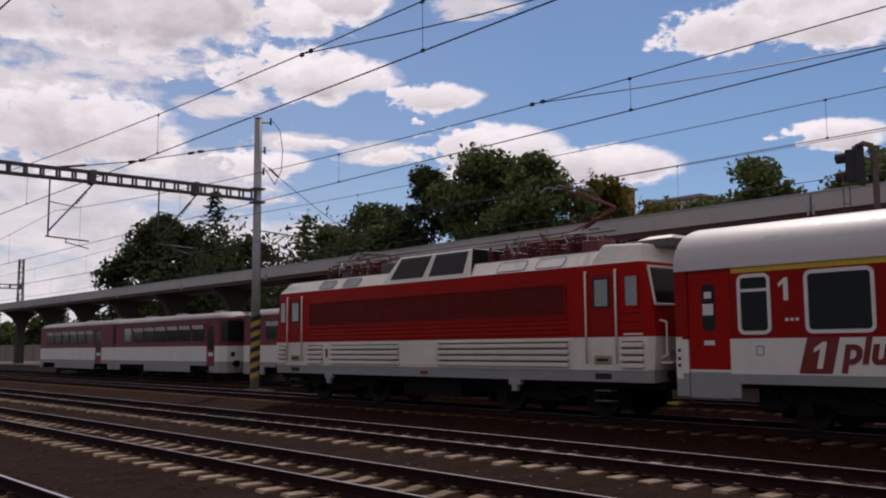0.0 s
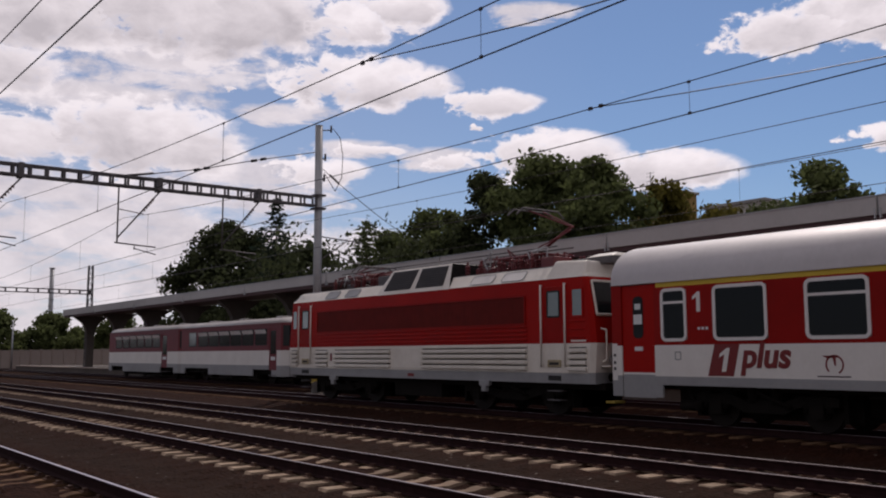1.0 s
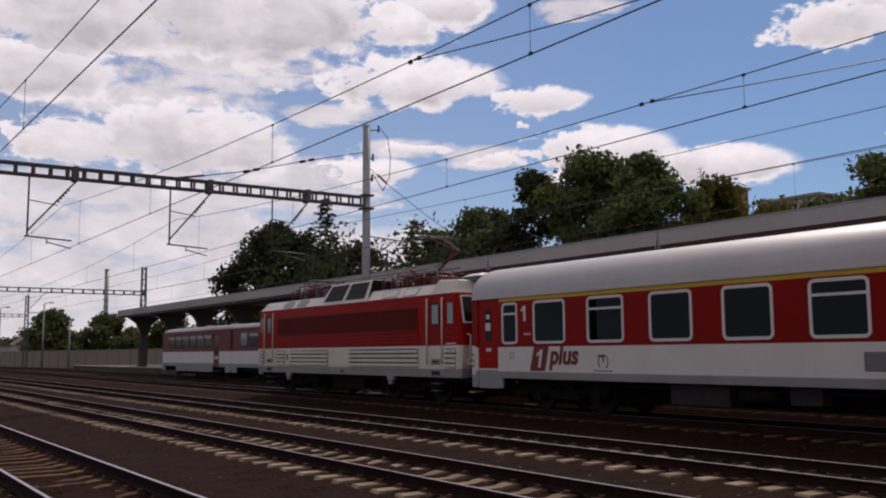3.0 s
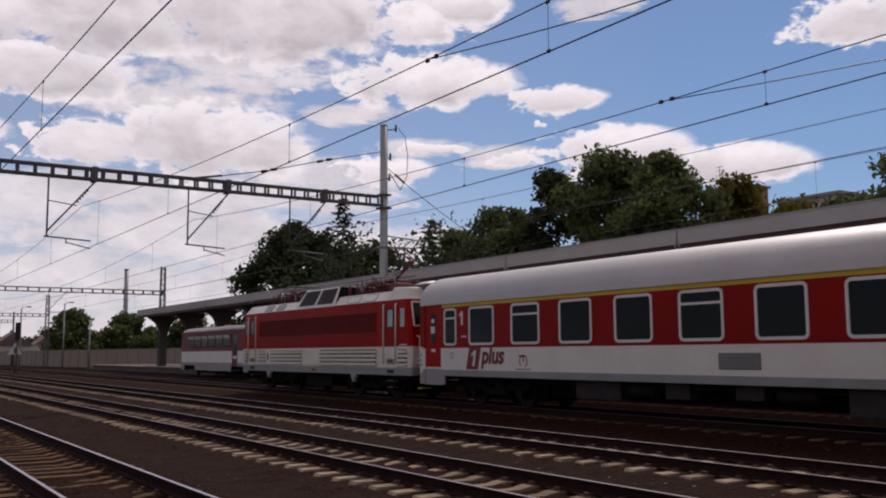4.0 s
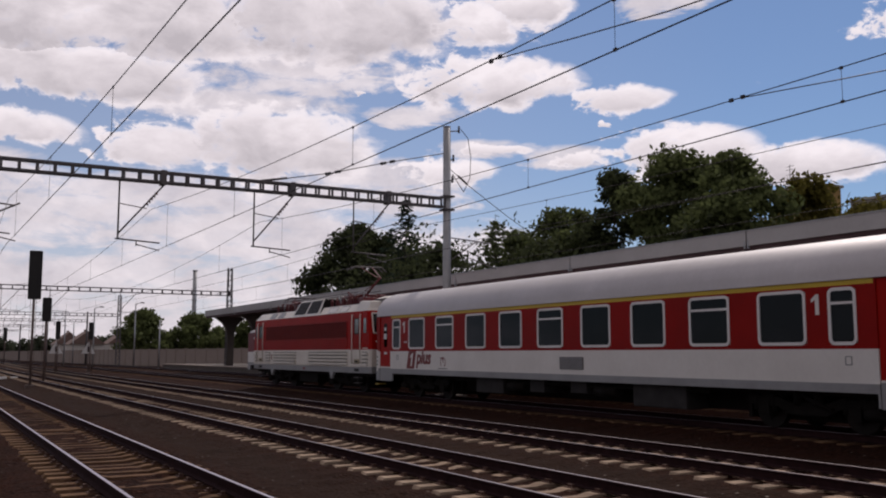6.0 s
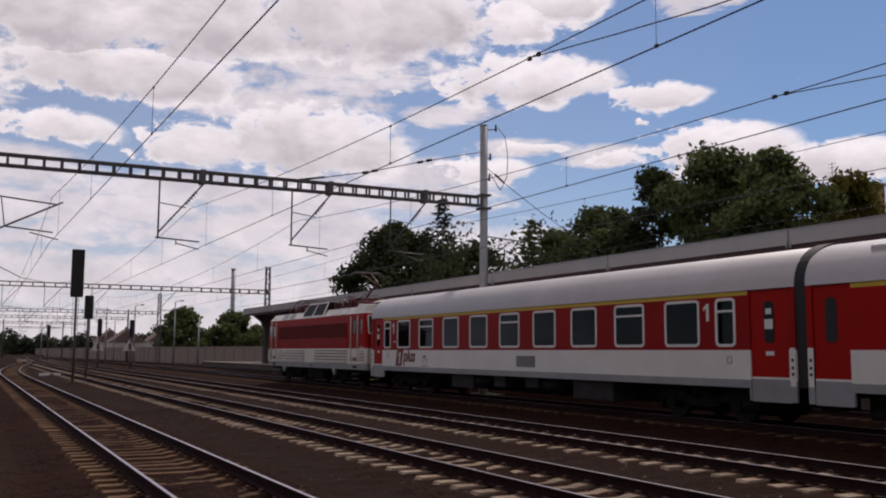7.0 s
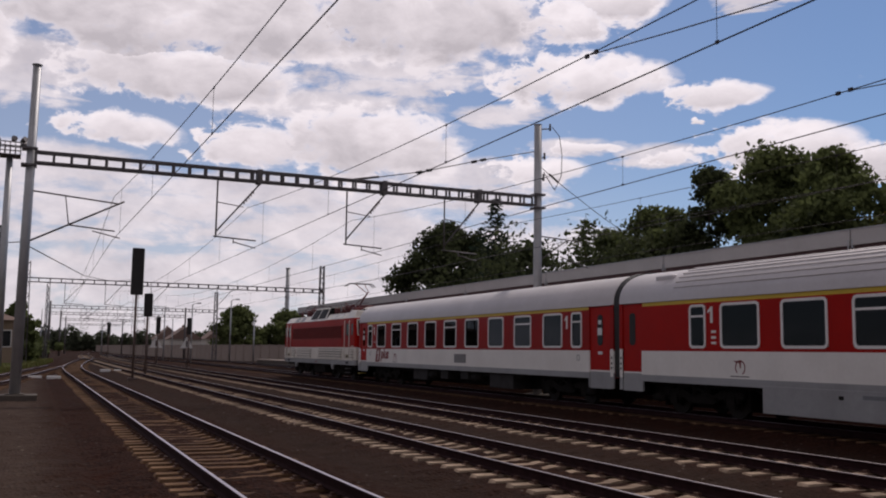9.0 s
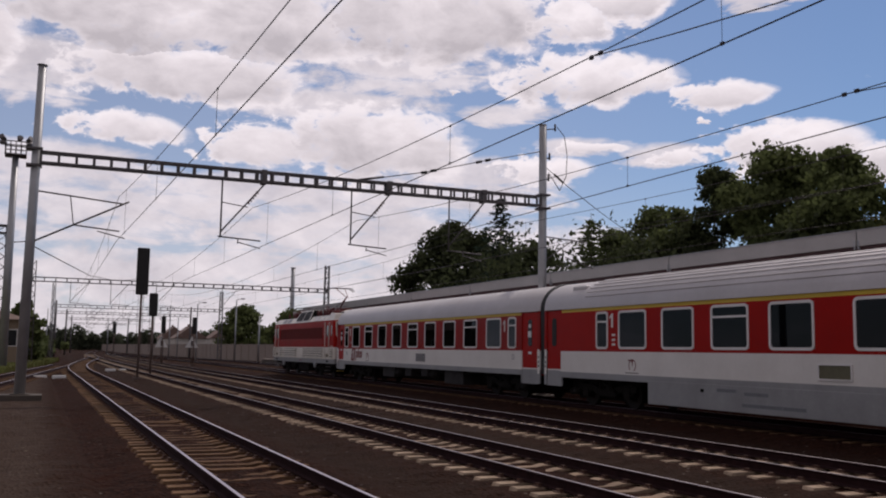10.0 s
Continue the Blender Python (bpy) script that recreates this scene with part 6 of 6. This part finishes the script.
for py, px0, px1, pb, pt in ((150.0, 2.0, 26.5, 7.6, 11.2), (185.0, 3.0, 27.0, 7.8, 10.0), (230.0, 6.0, 25.0, 7.9, 10.0), (290.0, 9.0, 24.5, 8.2, 10.5)):
    build_portal_far(py, px0, px1, pb, pt, pt * 0.95, py > 160)
SUP = [-22.0, 37.5, 100.0, 150.0, 185.0, 230.0]
build_line("A", 3.05, SUP, 5.75, 7.45, 0.90, stagger=(0.46, -0.43, 0.3))
build_line("B", 7.74, SUP, 5.66, 7.41, 1.06, stitch=((12.1, 6.36), (10.0, 6.08), (8.2, 5.86), (6.5, 5.71), (2.0, 5.69)))
build_line("C", 12.15, SUP, 5.56, 7.2, 1.1, stitch=((11.3, 6.12), (9.2, 5.92), (7.2, 5.75), (5.0, 5.6), (1.0, 5.58)))
build_line("D", 18.7, SUP, 6.02, 7.3, 0.45)
build_line("E", 25.4, SUP[:3], 6.4, 7.8, 0.3)

build_fence()
M_HOUSE = mat("house_plaster", (0.24, 0.18, 0.13), 0.9, 0, 0.15, 0.5)
signal(5.83, 60.6, 4.95, 7.86, 0.74, "tall black colour-light signal seen from behind on a brown post", 5)
signal(7.1, 65.6, 3.8, 5.35, 0.56, "smaller black colour-light signal on a brown post", 3)
signal(13.1, 110.0, 3.3, 5.25, 0.5, "distant black colour-light signal on a post", 4)
signal(16.5, 110.0, 3.3, 5.2, 0.5, "distant black colour-light signal on a post", 4)
signal(14.3, 200.0, 4.4, 6.7, 0.7, "far black colour-light signal on a post", 4)
signal(22.0, 10.2, 5.5, 6.5, 0.36, "dark signal head on a tall bent post beside the platform track", 2, 0.5, 0.0)
triangle_board(13.2, 112.0, 1.75)
triangle_board(16.6, 112.0, 1.75)
flood_mast(-2.3, 80.0, 17.6)
house("trackside_house", "small plastered trackside house with a brown hipped roof", -11.6, -0.95, 96.0, 104.0, 4.1, 5.5, M_HOUSE, M_TILE, True, ((-2.6, -1.6, 1.6, 3.2), (-6.2, -5.2, 1.6, 3.0)))
for hx, hy, hz in ((33.0, 252.0, 7.4), (35.0, 300.0, 8.2), (44.0, 262.0, 8.0)):
    house("village_house", "distant house with a brown gabled roof behind the fence", hx, hx + 8, hy, hy + 9, hz * 0.55, hz, M_PLASTER, M_TILE, False)
block("ochre flat-roofed block with a roof aerial among trees", 105.0, 85.0, 5, 7.2, 24.5, mat("ochre_plaster", (0.34, 0.22, 0.08), 0.9, 0, 0.12, 0.3), 3, 2)
block("pale flat-roofed apartment block behind the trees", 105.0, 70.5, 5, 9.2, 21.3, M_PLASTER, 4, 3)
house("platform_outbuilding", "low pale plastered outbuilding behind the platform end", 47.0, 60.0, 128.0, 140.0, 5.6, 6.6, M_PLASTER, M_TILE, True, ((49.0, 50.5, 2.0, 3.6), (53.0, 54.5, 2.0, 3.6)))
aerial = thing("roof_aerial", "thin metal television aerial on the roof", "aerial", pose(106.5, 90.5, 24.8))
_bm = bmesh.new()
tube(_bm, (0, 0, 0), (0, 0, 3.6), 0.05, n=5)
for _z in (2.2, 2.9, 3.4):
    tube(_bm, (0, -0.7, _z), (0, 0.7, _z), 0.035, n=4)
part("aerial_rod", _bm, M_DARKSTEEL, aerial)

broad_tree(45, 102, 17.8, 7.6, 11, M_LEAF_DARK, "large dark broad-leaved tree behind the platform", 26000, 0.27, 0.02, 120)
spruce(45, 89.2, 19.2, 4.3, 12, M_NEEDLE, "tall dark blue-green spruce behind the platform")
broad_tree(46, 83.5, 13.6, 5.4, 13, M_LEAF_DARK, "dark broad-leaved tree beside the spruce", 12000, 0.27, 0.02)
broad_tree(47, 93, 14.0, 4.6, 27, M_LEAF_DARK, "dark broad-leaved tree beside the spruce", 9000, 0.27, 0.02)
spruce(45, 71.2, 14.6, 3.4, 14, M_LEAF, "young green conifer with loose branches", 5000, 0.3)
for tx, ty, th, tr, ts in ((45, 67.3, 13.0, 4.0, 15), (46, 62.8, 14.4, 4.2, 16), (45, 58.6, 14.0, 3.8, 17)):
    broad_tree(tx, ty, th, tr, ts, M_LEAF, "bushy green tree in a row behind the platform", 12000, 0.21, 0.02)
broad_tree(45, 54.3, 16.4, 3.6, 18, M_LEAF_DARK, "slender green tree in a row behind the platform", 11000, 0.2, 0.02)
broad_tree(45.5, 48.4, 16.8, 5.4, 19, M_LEAF, "tall spreading green tree behind the platform", 24000, 0.2, 0.02, 120)
broad_tree(45, 42.6, 15.6, 5.2, 20, M_LEAF, "tall spreading green tree behind the platform", 22000, 0.2, 0.02, 110)
broad_tree(52, 43.0, 14.6, 4.6, 21, M_LEAF_YEL, "olive green tree behind the platform", 9000, 0.22, 0.02)
broad_tree(52, 37.6, 12.6, 4.2, 22, M_LEAF_YEL, "olive green tree behind the platform", 8000, 0.22, 0.02)
broad_tree(48, 31.8, 11.0, 3.6, 26, M_LEAF, "small green tree behind the platform", 7000, 0.2, 0.02)
broad_tree(45, 26.4, 12.5, 3.6, 23, M_LEAF, "green tree with an airy crown", 15000, 0.17, 0.1, 80)
broad_tree(45, 20.4, 12.0, 3.6, 24, M_LEAF, "green tree with an airy crown", 15000, 0.17, 0.1, 80)
broad_tree(40, 200, 11.0, 6.4, 30, M_LEAF, "round green tree behind the fence", 9000, 0.4, 0.02)
broad_tree(51, 200, 10.2, 7.0, 31, M_LEAF, "round green tree behind the fence", 10000, 0.4, 0.02)
broad_tree(63, 195, 10.5, 7.0, 34, M_LEAF, "round green tree behind the fence", 9000, 0.4, 0.02)
broad_tree(-1.2, 112, 6.9, 2.0, 32, M_LEAF, "green tree beside the trackside house", 6000, 0.3, 0.02)
broad_tree(-7.5, 118, 7.5, 4.4, 33, M_LEAF, "green tree beside the trackside house", 5000, 0.35, 0.02)
far_wood("hedge_behind_platform", "dense dark hedge behind the platform", [(41, 104, 8.5), (42, 60, 10.0), (42, 46, 9.5), (42, 34, 7.2), (42, 8, 5.5)], M_LEAF_DARK, 40, 0.24)
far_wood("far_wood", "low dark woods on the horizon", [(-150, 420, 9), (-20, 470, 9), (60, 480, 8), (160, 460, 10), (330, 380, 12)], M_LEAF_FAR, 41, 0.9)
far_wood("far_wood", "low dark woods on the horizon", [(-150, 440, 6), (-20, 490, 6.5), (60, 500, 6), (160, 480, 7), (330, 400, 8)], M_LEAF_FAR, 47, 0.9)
far_wood("bushes_by_the_line", "low bushes beside the line", [(-14, 130, 2.4), (-4, 150, 2.6), (2, 190, 3)], M_LEAF, 43, 0.5)


def ground_marker(x, y):
    """Two short whitewashed concrete blocks in line."""
    m = thing("track_marker", "short white concrete marker lying between the tracks", "marker", pose(x, y, -0.23, 0, 0, 4), group="white track markers")
    for d in (-0.55, 0.55):
        boxpart("block", (d - 0.4, d + 0.4, -0.12, 0.12, -0.05, 0.16), M_SIGN, m, "", 0.03)


ground_marker(0.9, 63.0)
ground_marker(6.3, 82.0)


def far_mast(x, y, top, lamp=False):
    """A lone thin mast or lamp post along the line."""
    m = thing("line_mast", "thin grey lamp post beside the line" if lamp else "thin grey mast beside the line", "mast", pose(x, y, 0), group="masts along the line")
    bm = bmesh.new()
    tube(bm, (0, 0, -0.35), (0, 0, top), 0.13, 0.09, n=8)
    part("pole", bm, M_GALV, m)
    if lamp:
        bm = bmesh.new()
        polytube(bm, [(0, 0, top - 0.1), (0.25, 0, top + 0.12), (0.8, 0, top + 0.2)], 0.05, 6)
        box(bm, 0.7, 1.3, -0.14, 0.14, top + 0.12, top + 0.28)
        part("lamp_head", bm, M_DARKSTEEL, m)


for mx, my, mt, ml in ((1.8, 200.0, 9.0, False), (2.0, 150.5, 10.7, False), (21.3, 170.0, 9.1, False), (26.7, 200.0, 8.1, False), (17.0, 260.0, 9.3, False), (28.9, 150.0, 9.4, True), (30.5, 140.0, 6.4, False), (22.9, 150.0, 8.6, True)):
    far_mast(mx, my, mt, ml)


tower = thing("lattice_tower", "tall dark lattice steel tower beside the line", "tower", pose(-4.0, 110.0, 0))
_bm = bmesh.new()
lattice_mast(_bm, 0, 0, 14.4, 1.1, 0.8)
part("lattice", _bm, M_DARKSTEEL, tower)
_bm = bmesh.new()
for _z in (14.4, 13.6):
    box(_bm, -0.75, 0.75, -0.75, 0.75, _z - 0.06, _z + 0.06)
part("platform", _bm, M_DARKSTEEL, tower)


def build_grass():
    rng = np.random.default_rng(5)
    n = 110000
    x, y = rng.uniform(-16, 3, n), rng.uniform(64, 135, n)
    keep = (x < -2.9 + (y - 62.8) * 0.094) & (x < 0.2 + (y - 90) * 0.06)
    x, y = x[keep], y[keep]
    n = len(x)
    a, h = rng.uniform(0, 6.28, n), rng.uniform(0.15, 0.45, n)
    dx, dy = np.cos(a) * 0.12, np.sin(a) * 0.12
    v = np.empty((n, 4, 3))
    for k, (sx, z) in enumerate(((-1, 0), (1, 0), (0.5, 1), (-0.5, 1))):
        v[:, k, 0], v[:, k, 1], v[:, k, 2] = x + dx * sx, y + dy * sx, -0.25 + h * z
    ob = new("grass", leaf_mesh("grass", v.reshape(-1, 3), M_GRASS))
    tagged(ob, "dry yellow-green grass beside the tracks", "grass", kind="stuff")


build_grass()

coach_1, coach_2 = build_coaches()
COACH_GAP = 25.85
loco = locomotive()
railcar(61.6, 76.3, [(65.0 + 1.63 * i, 66.55 + 1.63 * i) for i in range(6)], [(63.6, 64.7)], [(62.4, 64.9), (72.9, 75.6)])
railcar(46.5, 61.0, [(48.2, 49.75)] + [(49.9 + 1.65 * i, 51.5 + 1.65 * i) for i in range(5)], [(47.0, 47.95)], [(47.6, 50.0), (56.4, 60.3)], [(58.4, 59.7)])
railcar(28.6, 43.7, [(31.6 + 1.65 * i, 33.2 + 1.65 * i) for i in range(6)], [(42.2, 43.1)], [(30.0, 32.4), (39.0, 41.6)])

for key, y0, y1, n0, n1, kind in (("A", -30, 178, 0, 75, "old"), ("B", -30, 420, 2, 80, "new"), ("C", -30, 420, 2, 85, "new"), ("D", -40, 420, 0, 0, "old"), ("E", -40, 300, 0, 0, "old"), ("Z", 18, 97, 18, 90, "old")):
    build_track(key, y0, y1, n0, n1, kind)


def motions():
    steps = [i * 0.5 for i in range(21)]
    for ob, back in MOVING:
        walk(ob, [(t, pose(TRACKS["D"], train_y(t) - back, 0)) for t in steps])
    fine = [i * 0.1 for i in range(101)]
    for ob, y, r in WHEELS:
        walk(ob, [(t, pose(0, y, r, -math.degrees((train_y(t) - S0) / r))) for t in fine])


MOVING = [(loco, -0.32), (coach_1, 0.0), (coach_2, COACH_GAP)]
motions()
